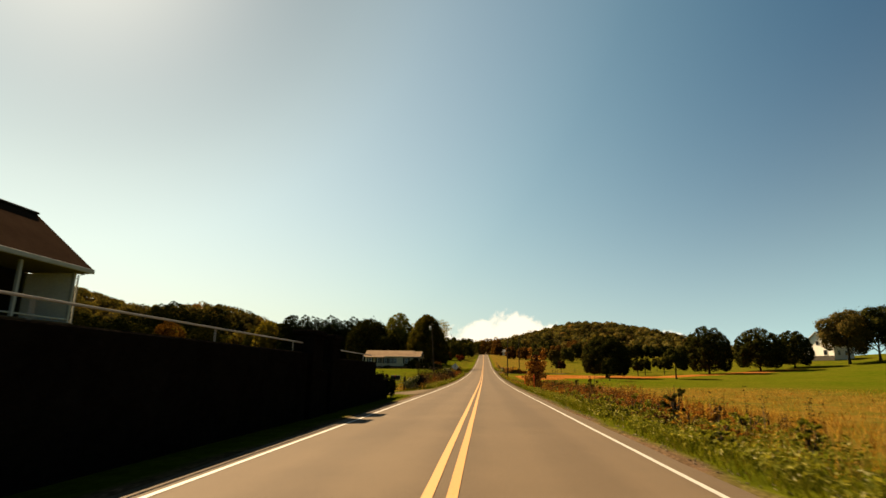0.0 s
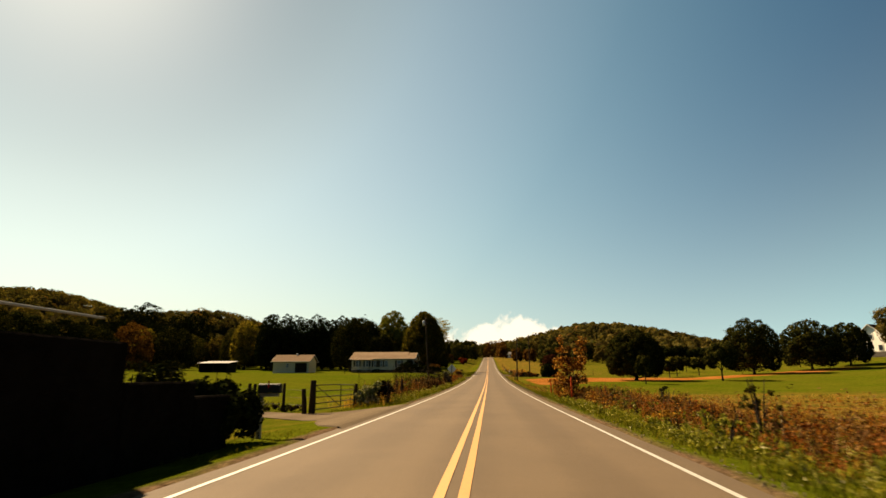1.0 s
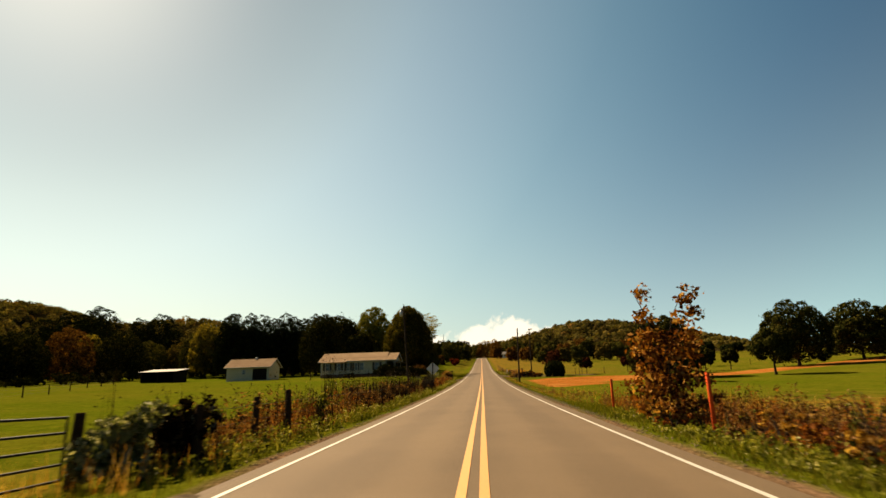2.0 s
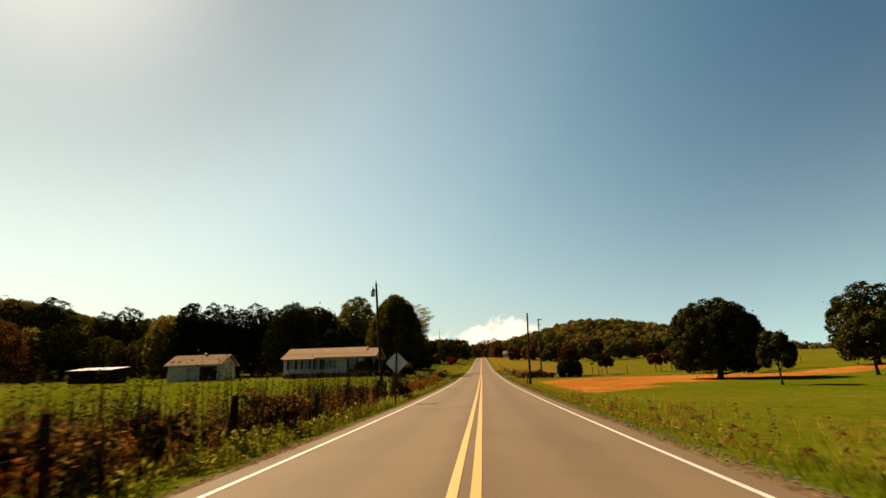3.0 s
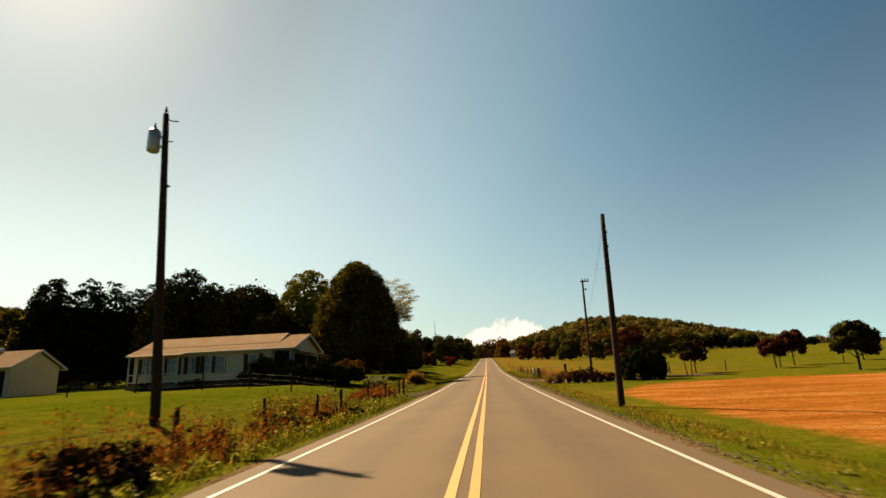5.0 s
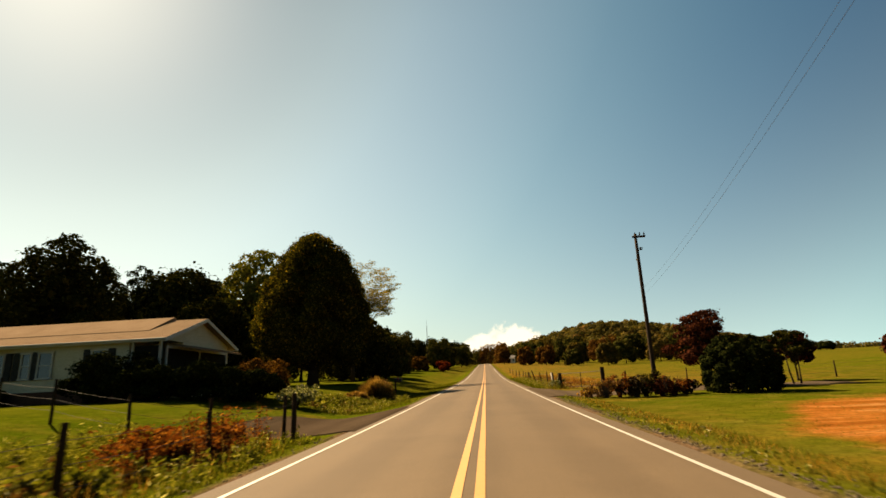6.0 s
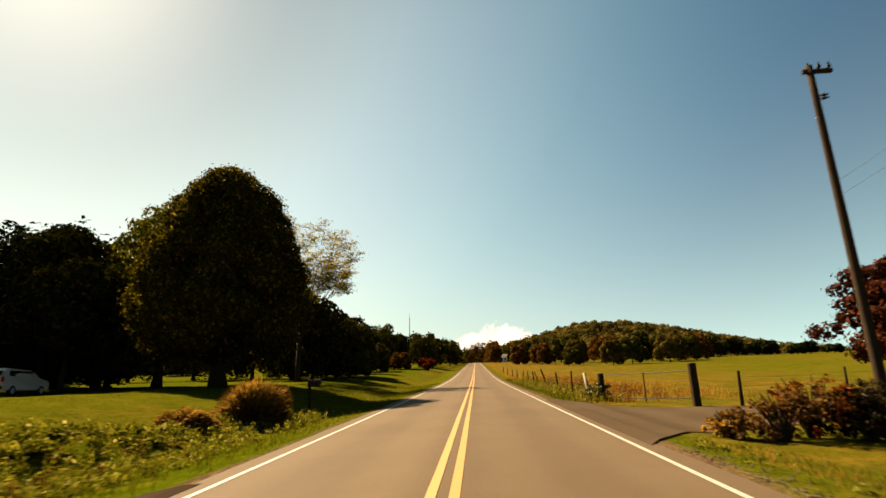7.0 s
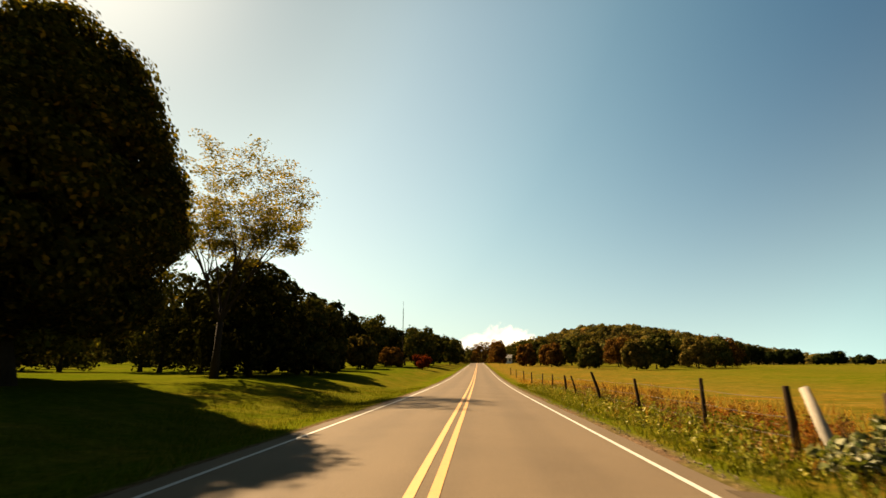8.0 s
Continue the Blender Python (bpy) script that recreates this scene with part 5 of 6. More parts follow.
def open_tree(label, x, y, h, spread, leaf_material, seed, trunk=4.2, r0=0.26):
    """A thin tree whose stems fan out and fork, with flat sprays of small leaves along the outer twigs and sky between them."""
    rng = random.Random(seed)
    nrg = np.random.default_rng(seed)
    ob = thing("tree", label, "tree", (x, y, gz(x, y)))
    sprays = []

    def stem(p, d, length, r, level, bend):
        pts, rad, q = [p], [r], p
        for k in range(4):
            d = (d + Vector((rng.uniform(-1, 1), rng.uniform(-1, 1), bend)) * 0.13).normalized()
            q = q + d * length / 4
            pts.append(q)
            rad.append(r * (1 - 0.16 * (k + 1)))
        wood[min(level, 2)].tube(pts, rad, 6 if level < 2 else 4, False)
        if level >= 2:
            sprays.extend((pt, d, level) for pt in pts[2:])
        if level < 3:
            for k in range(4 if level == 0 else 3):
                a = 2.4 * k + rng.uniform(-0.6, 0.6)
                side = Vector((math.cos(a), math.sin(a), rng.uniform(-0.15, 0.35)))
                start = pts[2 + (k % 3)]
                stem(start, (d * (1.15 - 0.2 * level) + side * (0.55 + 0.12 * level)).normalized(), length * rng.uniform(0.5, 0.68), rad[2 + (k % 3)] * 0.62, level + 1, 0.1 if level < 2 else -0.35)

    wood = [Geo(), Geo(), Geo()]
    fork = Vector((0.1, -0.1, trunk))
    wood[0].tube([(0, 0, -0.3), (0.05, 0, trunk * 0.5), fork], [r0 * 1.4, r0, r0 * 0.9], 9)
    for k in range(6):
        a = 1.05 * k + rng.uniform(-0.2, 0.2)
        out = spread * rng.uniform(0.3, 0.62) / h
        stem(fork, Vector((math.cos(a) * out, math.sin(a) * out, 0.8)).normalized(), (h - trunk) * rng.uniform(0.5, 0.62), r0 * 0.5, 0, 0.25)
    part("trunk", wood[0], M_BARK, ob, smooth=True)
    part("limb", wood[1], M_BARK, ob, smooth=True)
    part("twigs", wood[2], M_BARK, ob)
    P = np.array([tuple(p) for p, d, lv in sprays])
    top, mid = P[:, 2].max(), P[:, :2].mean(0)
    n = 30
    C = np.repeat(P, n, 0) + nrg.normal(size=(len(P) * n, 3)) * (0.40, 0.40, 0.07)
    V, F = leaf_arrays(nrg, C, 0.12, 0.42, flat=0.75)
    part("crown", raw_mesh("crown", V, F), leaf_material, ob)
    k = (h - 0.2) / top
    ob.scale = (min(1.3, k), min(1.3, k), k)
    return ob


open_tree("thin yellowing locust with open feathery crown", -17.0, 190.0, 16.2, 9.0, L_LOCUST, 5)
tree("broad olive green tree behind the maple", -37, 191, 13.5, 11, L_LIT, 19000, 0.19, 1.5, lobes=dome_lobes(6, 13.5, 11, 1.5, 60, 0.35, 0.12), seed=6, shell=0.6, per=40, spread=0.028)
tree("broad yellow-green tree beside the maple", -27.5, 184, 17.0, 11, L_LIT, 22000, 0.17, 1.2, lobes=dome_lobes(7, 17.0, 11, 1.2, 60, 0.35, 0.12), seed=7, shell=0.6, per=40, spread=0.028)
tree("spreading round-headed maple over mown grass", 26.1, 127.5, 8.7, 9.9, L_DARK, 42000, 0.11, 0.5, lobes=dome_lobes(8, 8.7, 9.9, 0.5, 90, 0.38, 0.085), seed=8, trunk_r=0.28, shell=0.65, per=26, spread=0.024, rough=0.1)
tree("small young tree in the mown field", 22.3, 108.2, 4.0, 2.6, L_DARK, 4200, 0.10, 1.2, seed=9, trunk_r=0.09, count=10)
tree("olive field tree with a spreading crown", 38.0, 121.0, 6.3, 5.2, L_DARK, 7000, 0.15, 1.7, seed=17, trunk_r=0.16)
tree("tall dark field tree", 52.6, 141.5, 10.9, 10.2, L_DARK, 12000, 0.19, 0.6, seed=10, lobes=dome_lobes(10, 10.9, 10.2, 0.6, 40, 0.38, 0.12))
tree("broad dark field tree", 67.0, 147.5, 10.2, 11.4, L_DARK, 12000, 0.19, 0.6, seed=11, lobes=dome_lobes(11, 10.2, 11.4, 0.6, 40, 0.38, 0.12))
for i, (x, y, h, w) in enumerate(((36.5, 142.0, 3.4, 2.6), (39.6, 147.0, 4.0, 3.2), (44.6, 148.5, 3.8, 3.0), (31.0, 150.0, 4.0, 3.4))):
    tree("dark tree in the field behind the round-headed maple", x, y, h, w, L_DARK, 4200, 0.16, 1.2, seed=620 + i, group="middle field trees", trunk_r=0.12)
tree("broad dark field tree", 77.5, 152, 9.0, 8.5, L_DARK, 9000, 0.21, 0.6, seed=12, lobes=dome_lobes(12, 9.0, 8.5, 0.6, 40, 0.38, 0.12))
tree("olive tree turning brown before the farmhouse", 88.6, 149, 13.3, 11.5, L_GOLD, 12000, 0.2, 2.2, seed=13)
tree("dark spreading tree beside the farmhouse", 96.5, 150, 13.5, 11.5, L_DARK, 12000, 0.2, 2.0, seed=18)


def tiers(seed, h, w, base, n=22):
    """Flat ragged tiers of foliage, as on a layered ornamental tree."""
    rng = random.Random(seed)
    out = []
    for i in range(n):
        f = (i + rng.random()) / n
        reach = w * 0.5 * (1 - 0.55 * abs(f - 0.3) / 0.7) * rng.uniform(0.35, 1.0)
        r = w * rng.uniform(0.12, 0.2)
        out.append((math.cos(2.4 * i) * reach, math.sin(2.4 * i) * reach, base + (h - base) * (0.08 + 0.86 * f), r, r, r * 0.45))
    return out


tree("small dark red ornamental tree with ragged tiers", 14.4, 156.5, 4.9, 4.5, L_RED, 8000, 0.075, 1.1, lobes=tiers(14, 4.9, 4.5, 1.1, 30), seed=14, trunk_r=0.11, limbs=12)
tree("small twisted spreading tree", 19.3, 155.5, 3.4, 2.6, L_DARK, 2600, 0.065, 1.6, lobes=tiers(15, 3.4, 2.6, 1.6, 13), seed=15, trunk_r=0.09, stems=2, limbs=10)
bush("large rounded dark evergreen shrub", 13.5, 149.8, 2.75, 3.7, L_PINE, 16000, 0.075, 16, lobes=dome_lobes(16, 2.75, 3.7, 0.05, 40, 0.42, 0.12, 3.0))
for i, (x, y, h, w, m) in enumerate(((21, 158.5, 3.2, 2.6, L_RED), (29.5, 160, 3.0, 2.6, L_RED), (33.5, 164, 3.8, 2.8, L_RED), (42, 166, 3.6, 3.4, L_DARK), (49, 168, 3.6, 2.8, L_DARK))):
    tree("small ornamental tree in the far lawn", x, y, h, w, m, 1800, 0.14, 1.1, seed=20 + i, group="ornamental trees", trunk_r=0.08)
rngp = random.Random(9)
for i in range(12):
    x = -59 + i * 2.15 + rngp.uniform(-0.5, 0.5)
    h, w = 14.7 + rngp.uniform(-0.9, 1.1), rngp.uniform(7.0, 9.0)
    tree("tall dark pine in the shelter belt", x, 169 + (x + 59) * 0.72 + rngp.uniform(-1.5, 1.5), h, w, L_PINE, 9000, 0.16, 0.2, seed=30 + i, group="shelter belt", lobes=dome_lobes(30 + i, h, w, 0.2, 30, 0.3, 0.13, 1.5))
tree("dark tree close behind the white house", -33.5, 160.0, 13.0, 10.0, L_DARK, 16000, 0.16, 0.6, seed=44, lobes=dome_lobes(44, 13.0, 10.0, 0.6, 50, 0.35, 0.12, 1.7))
rnge = random.Random(31)
for i in range(13):
    x, y = -86 - 9 * rnge.random() - (7 if i % 3 == 0 else 0), 84 + 8.0 * i + rnge.uniform(-2, 2)
    h, w = 10.6 + 2.6 * rnge.random(), 10 + 3 * rnge.random()
    m = (L_PINE, L_DARK, L_PINE, L_RUST, L_DARK, L_PINE, L_OLIVE)[i % 7]
    tree("dark woodland edge tree", x, y, h, w, m, 7000, 0.22, 0.1, seed=50 + i, lobes=dome_lobes(50 + i, h, w, 0.1, 36, 0.4, 0.14), shell=0.6, per=26, spread=0.03, group="woodland edge")
for i, (x, y, h, w) in enumerate(((-115, 233, 22, 14), (-125, 236, 21, 13), (-116, 203, 22, 14), (-127, 213, 22, 14), (-112, 186, 18.5, 13), (-128, 196, 18, 14), (-150, 160, 14, 13))):
    tree("tall dark woodland tree", x, y, h, w, L_PINE, 7000, 0.27, 0.1, seed=70 + i, lobes=dome_lobes(70 + i, h, w, 0.1, 40, 0.4, 0.13), shell=0.6, per=26, spread=0.03, group="tall woodland trees")
tree("golden-brown tree lit through at the edge of the pasture", -71.5, 183.5, 14.2, 9.0, L_LOCUST, 12000, 0.2, 1.2, seed=77, lobes=dome_lobes(77, 14.2, 9.0, 1.2, 44, 0.35, 0.13), shell=0.6, per=26, spread=0.03)
tree("rust-brown tree lit through among dark woods", -98, 176, 11.5, 8.0, L_LOCUST, 7000, 0.2, 1.2, seed=78, lobes=dome_lobes(78, 11.5, 8.0, 1.2, 36, 0.35, 0.13), shell=0.6, per=26, spread=0.03)
for i in range(26):
    f = i / 25
    bush("dark scrub under the edge of the woods", -79 - 5 * rnge.random() + (9 * max(0, f - 0.7) / 0.3), 92 + 60 * f + rnge.uniform(-1, 1), 1.4 + 1.6 * rnge.random(), 4.2, (L_PINE, L_DARK)[i % 2], 900, 0.16, 650 + i, group="woods edge scrub")
for i, (x, y, h, w, m) in enumerate(((-27, 225, 12.4, 10, L_OLIVE), (-35, 222, 13.5, 11, L_DARK), (-44, 228, 14, 12, L_OLIVE), (-21.5, 232, 10.0, 6.6, L_PINE), (-27, 240, 11, 9, L_DARK), (-34, 256, 13.5, 12, L_OLIVE),
                                     (-24, 252, 10, 9, L_DARK), (-19.3, 245, 5.6, 5.2, L_GOLD), (-23, 272, 11.5, 10, L_OLIVE), (-16.8, 262, 3.9, 4.6, L_RUST), (-20.5, 276, 9, 8, L_DARK), (-13.6, 290, 9.6, 9.4, L_OLIVE), (-19, 298, 10.4, 9, L_DARK),
                                     (-32, 300, 13.2, 13, L_OLIVE), (-15.5, 312, 9.5, 9, L_DARK), (-9.6, 348, 8.6, 7.6, L_OLIVE), (-10.5, 376, 9.6, 9, L_OLIVE), (-15, 335, 9.5, 9, L_DARK), (-52, 236, 14, 13, L_DARK), (-62, 232, 13, 12, L_OLIVE), (16, 330, 7.1, 6.4, L_RUST), (24, 338, 7.5, 7, L_OLIVE), (23, 352, 9, 9, L_DARK), (33, 345, 10, 10, L_OLIVE), (30, 300, 7, 6, L_GOLD), (40, 310, 8, 8, L_RUST), (26, 282, 5, 5, L_OLIVE), (50, 305, 9, 9, L_DARK), (34, 272, 6, 6, L_GOLD), (42, 284, 7, 7, L_OLIVE), (22, 315, 7, 7, L_RUST), (54, 290, 8, 8, L_GOLD), (62, 300, 8, 9, L_OLIVE), (70, 312, 9, 10, L_RUST), (36, 325, 8, 8, L_OLIVE), (47, 335, 9, 9, L_GOLD), (-16, 392, 12, 11, L_DARK), (-14, 418, 12, 10, L_OLIVE), (-13, 440, 12, 9, L_DARK), (-12, 462, 12, 9, L_OLIVE), (-12, 485, 11, 10, L_DARK), (11, 470, 13, 9, L_RUST), (12, 492, 13, 9, L_RUST), (22, 405, 9, 8, L_OLIVE), (10.5, 405, 9, 6.5, L_RUST), (20, 416, 8, 6.5, L_DARK), (11, 440, 12, 8, L_RUST), (24, 440, 11, 10, L_OLIVE), (12, 490, 12, 10, L_GOLD), (-5, 545, 15, 12, L_OLIVE), (1, 540, 18, 12, L_RUST), (10, 538, 19, 13, L_RUST), (20, 545, 15, 12, L_OLIVE), (26, 440, 12, 11, L_OLIVE), (32, 402, 12, 11, L_GOLD), (-25, 430, 13, 12, L_DARK), (-27, 465, 13, 12, L_DARK), (-28, 385, 12, 12, L_OLIVE), (45, 392, 12, 13, L_DARK), (60, 385, 12, 13, L_RUST), (62, 330, 9, 9, L_OLIVE), (75, 345, 9.5, 10, L_DARK), (90, 352, 9, 11, L_DARK))):
    tree("roadside tree on the far rise", x, y, h, w, m, 3000 if y < 330 else 1500, 0.30 if y < 330 else 0.42, 0.25, seed=80 + i, group="far roadside trees", limbs=4)
for i in range(16):
    f = i / 15
    x, y = 104 + 76 * f + 3 * math.sin(i * 2.7), 458 - 34 * f + 5 * math.sin(i * 4.1)
    h = 12.0 - 7.0 * f + 1.2 * math.sin(i * 1.9)
    tree("dark tree along the low end of the hill woods", x, y, h, 9.5, L_PINE, 1500, 0.42, 0.1, seed=700 + i, group="hill woods edge", limbs=3, trunk_r=0.2)
bush("bright red shrub at the roadside", -10.6, 262, 3.1, 3.7, L_SCARLET, 4200, 0.12, 111)


def far_woods():
    """Woods on the far hills, tree by tree, each a loose crown."""
    rng = np.random.default_rng(12)
    spots = []
    for hx, hy, hh, sx, sy in HILLS:
        n = int((110 if hx < -1000 else 560 if hx < 0 else 620) * (sx / 150) * (sy / 150))
        p = rng.normal(size=(n, 2)) * (sx * 0.62, sy * 0.55) + (hx, hy - 0.25 * sy)
        spots.append(p)
    row = np.stack([rng.uniform(40, 125, 170), rng.uniform(430, 620, 170)], 1)
    rowl = np.stack([rng.uniform(-620, -40, 420), rng.uniform(380, 620, 420)], 1)
    spots += [row, rowl]
    P = np.concatenate(spots)
    P = P[(P[:, 1] > 360) & ((np.abs(P[:, 0]) > 25) | (P[:, 1] > 580))]
    V, F, T, k = [], [], [], 0
    for x, y in P:
        h = rng.uniform(11, 18) if x < 0 else rng.uniform(7.5, 14)
        w = h * rng.uniform(0.8, 1.3)
        n = 84
        d = rnd_dirs(rng, n)
        d[:, 2] = np.abs(d[:, 2]) * 1.15 - 0.3
        bulge = 1 + 0.2 * np.sin(d[:, 0] * 5 + x) * np.sin(d[:, 1] * 5 + y) * np.sin(d[:, 2] * 5 + x + y)
        mid = np.array([x, y, gz(x, y) + h * 0.45])
        C = mid + d * (w / 2, w / 2, h * 0.55) * (bulge * rng.uniform(0.7, 1.0, n) ** 0.4)[:, None]
        v, f = leaf_arrays(rng, C, 1.25, 0.85, centre=mid)
        V.append(v)
        F.append(f + k)
        k += len(v)
        T.append(np.full(len(v), np.clip(rng.beta(1.0, 1.4) + 0.12 * wobble(x * 0.06, y * 0.05), 0, 1)))
    me = raw_mesh("far_woods", np.concatenate(V), np.concatenate(F), dict(tint=np.concatenate(T)))
    tagged(part("far_woods", me, L_FAR), "mixed autumn woods on the far hills", "woods", kind="stuff")


far_woods()

tree("dark shade tree in the grove", -29.5, 175.5, 9.8, 8.0, L_DARK, 8000, 0.2, 2.2, seed=131, count=20, group="grove trees")
tree("dark shade tree in the grove", -30.0, 188, 11.5, 10, L_DARK, 8000, 0.24, 2.6, seed=132, count=20, group="grove trees")
tree("dark shade tree in the grove", -36.0, 181, 15, 12, L_DARK, 8000, 0.26, 2.6, seed=133, count=20, group="grove trees")
for i, (x, y, h, w, m) in enumerate(((-42, 196, 13, 10, L_OLIVE), (-49, 199, 12.5, 11, L_DARK), (-56, 203, 13.5, 11, L_OLIVE), (-63, 190, 12.5, 12, L_DARK), (-70, 192, 13.5, 12, L_DARK), (-78, 194, 13, 12, L_OLIVE))):
    tree("dark leafy tree behind the white house", x, y, h, w, m, 9500, 0.26, 0.3, seed=500 + i, lobes=dome_lobes(500 + i, h, w, 0.8, 44, 0.4, 0.13), shell=0.6, per=30, spread=0.03, group="trees behind the house")
for i, (x, y, h, w, m) in enumerate(((-17.6, 197, 9.5, 8.5, L_DARK), (-22, 203, 11, 9.5, L_DARK), (-15.8, 207, 7.5, 7, L_OLIVE), (-19.5, 214, 9.5, 9, L_DARK))):
    tree("dark low-branched tree by the locust", x, y, h, w, m, 6000, 0.22, 0.3, seed=520 + i, lobes=dome_lobes(520 + i, h, w, 0.3, 40, 0.35, 0.13), shell=0.6, per=30, spread=0.03, group="trees by the locust")
tree("dark tree beyond the grove", -25.0, 213, 11, 9, L_OLIVE, 6000, 0.22, 1.5, seed=134, group="grove trees")

# ---- shrubs, saplings and mounds along the verges ----
SHRUB = [(-0.5, 0, 0.8, 0.95, 0.7, 0.8), (0.4, 0, 0.7, 0.9, 0.7, 0.7), (-0.55, 0, 1.9, 0.55, 0.5, 0.9), (-0.6, 0, 3.0, 0.36, 0.3, 0.8), (0.3, 0, 1.7, 0.6, 0.5, 1.0), (0.65, 0, 2.8, 0.34, 0.3, 0.9), (0.8, 0, 3.75, 0.2, 0.2, 0.5), (-0.65, 0, 3.8, 0.16, 0.16, 0.4)]
tree("tall autumn shrub with sparse golden brown leaves", 5.25, 63.6, 3.9, 2.4, L_AUTUMN, 2700, 0.08, 0.25, lobes=SHRUB, seed=140, stems=3, trunk_r=0.05, limbs=7, shell=0.35, rough=0.3, name="shrub", category="shrub", core=False, per=16, spread=0.05)
for i, (x, y, h, w) in enumerate(((6.5, 29.4, 1.3, 0.8), (6.6, 43.0, 1.5, 1.0), (7.2, 51.5, 1.3, 1.1), (6.2, 57.0, 1.2, 1.5))):
    bush("scrubby green sapling in dry grass", x, y, h, w, L_OLIVE, 420, 0.06, 150 + i, group="verge saplings")
def grass_mound(x, y, h, r, label, seed):
    """An arching fountain of long dry blades."""
    rng = np.random.default_rng(seed)
    ob = thing("grass_mound", label, "grass mound", (x, y, gz(x, y)))
    n = 11000
    a, e = rng.uniform(0, 6.283, n), np.arcsin(rng.uniform(0, 1, n) ** 0.8)
    dirs = np.stack([np.cos(a), np.sin(a)], 1)
    reach = rng.uniform(0.55, 1.06, n)
    lump = 1 + 0.12 * np.sin(a * 3 + seed) * np.cos(e * 4)
    tip = np.column_stack([dirs * (r * np.cos(e) * reach * lump)[:, None], h * np.sin(e) * reach * lump])
    tip[:, 2] = np.maximum(tip[:, 2], 0.03)
    root = tip * rng.uniform(0.55, 0.8, (n, 1))
    mid = (root + tip) / 2 + np.column_stack([rng.normal(0, 0.05, (n, 2)), np.full(n, 0.06)])
    side = np.column_stack([-dirs[:, 1], dirs[:, 0], rng.normal(0, 0.5, n)]) * 0.012
    V = np.stack([root, mid - side, tip, mid + side], 1).reshape(-1, 3)
    part("tuft", raw_mesh("tuft", V, np.arange(4 * n).reshape(n, 4)), L_MOUND, ob)


grass_mound(-7.0, 155.8, 1.45, 1.4, "straw-coloured ornamental grass mound", 160)
grass_mound(-7.6, 152.8, 0.6, 0.9, "low mound of dry brown grass", 163)
bush("vine-covered mound beside the driveway", -8.8, 146.0, 1.15, 1.9, L_VINE, 2900, 0.05, 161)
bush("leafy weed mound with pale flecks", -8.2, 148.2, 0.6, 2.4, L_BROAD, 2600, 0.042, 162)
bush("low leafy weed mound", -7.4, 150.6, 0.5, 2.2, L_BROAD, 2600, 0.042, 164)
for i, (x, y, h, w, m) in enumerate(((6.4, 149.4, 1.0, 1.7, L_WEED), (7.2, 149.8, 1.25, 1.8, L_RUSTWEED), (7.9, 149.2, 1.15, 1.6, L_DEAD), (8.5, 149.7, 1.2, 1.8, L_DARK), (9.2, 149.2, 1.1, 1.6, L_RED), (9.9, 149.8, 1.0, 1.8, L_RUSTWEED), (10.7, 150.2, 0.8, 1.5, L_DEAD), (5.6, 149.9, 0.6, 1.0, L_STRAW))):
    bush("scrubby reddish brush round the pole", x, y, h, w, m, 1700, 0.05, 170 + i, group="roadside brush", twigs=34)
for i, (x, y, h, w, m) in enumerate(((-5.6, 56.4, 1.2, 1.3, L_VINE), (-5.2, 57.4, 1.35, 1.3, L_DEAD), (-5.2, 64.5, 1.1, 1.2, L_BROAD), (-5.6, 73.0, 1.5, 2.0, L_WEED), (-5.3, 80.0, 1.4, 1.8, L_WEED), (-5.6, 104, 0.8, 1.6, L_WEED), (-5.4, 110, 0.9, 1.8, L_DEAD), (-5.7, 118, 0.9, 1.8, L_BROAD), (-5.8, 131, 0.95, 2.4, L_RUSTWEED), (-6.3, 92.6, 1.25, 1.6, L_DEAD), (-5.9, 128.0, 0.6, 1.6, L_BROAD))):
    bush("tangled weedy shrub along the fence", x, y, h, w, m, 2200, 0.055, 180 + i, group="fence row shrubs")


# ---- grass and weeds ----
def scatter(rng, n, x0, x1, y0, y1, keep=None):
    P = np.stack([rng.uniform(x0, x1, n), rng.uniform(y0, y1, n)], 1)
    # clumps: more where the ground wobbles up
    f = 0.5 + 0.5 * wobble(P[:, 0] * 3.1, P[:, 1] * 2.3)
    P = P[rng.uniform(0, 1, len(P)) < 0.12 + 0.95 * f ** 1.6]
    off = np.zeros(len(P), bool)
    for ax0, ax1, ay0, ay1 in ((-9, -3.3, 43.5, 52.8), (-30, -9, 49.5, 56), (-8.7, -3.3, 134.8, 144.6), (3.3, 22, 148.3, 160.5)):
        off |= (P[:, 0] > ax0) & (P[:, 0] < ax1) & (P[:, 1] > ay0) & (P[:, 1] < ay1)
    P = P[~off]
    return np.column_stack([P, ground(P[:, 0], P[:, 1]) - 0.01])


def grass_stuff(name, label, material, runs, seed, category="grass"):
    rng = np.random.default_rng(seed)
    V, F, k = [], [], 0
    for n, x0, x1, y0, y1, h, w, lean in runs:
        P = scatter(rng, n, x0, x1, y0, y1)
        tall = 0.45 + 0.9 * (0.5 + 0.5 * wobble(P[:, 0] * 2.3 + 9, P[:, 1] * 1.7)) * rng.uniform(0.7, 1.3, len(P))
        v, f = blade_arrays(rng, P, h * tall, w, lean)
        V.append(v)
        F.append(f + k)
        k += len(v)
    tagged(part(name, raw_mesh(name, np.concatenate(V), np.concatenate(F)), material), label, category, kind="stuff")


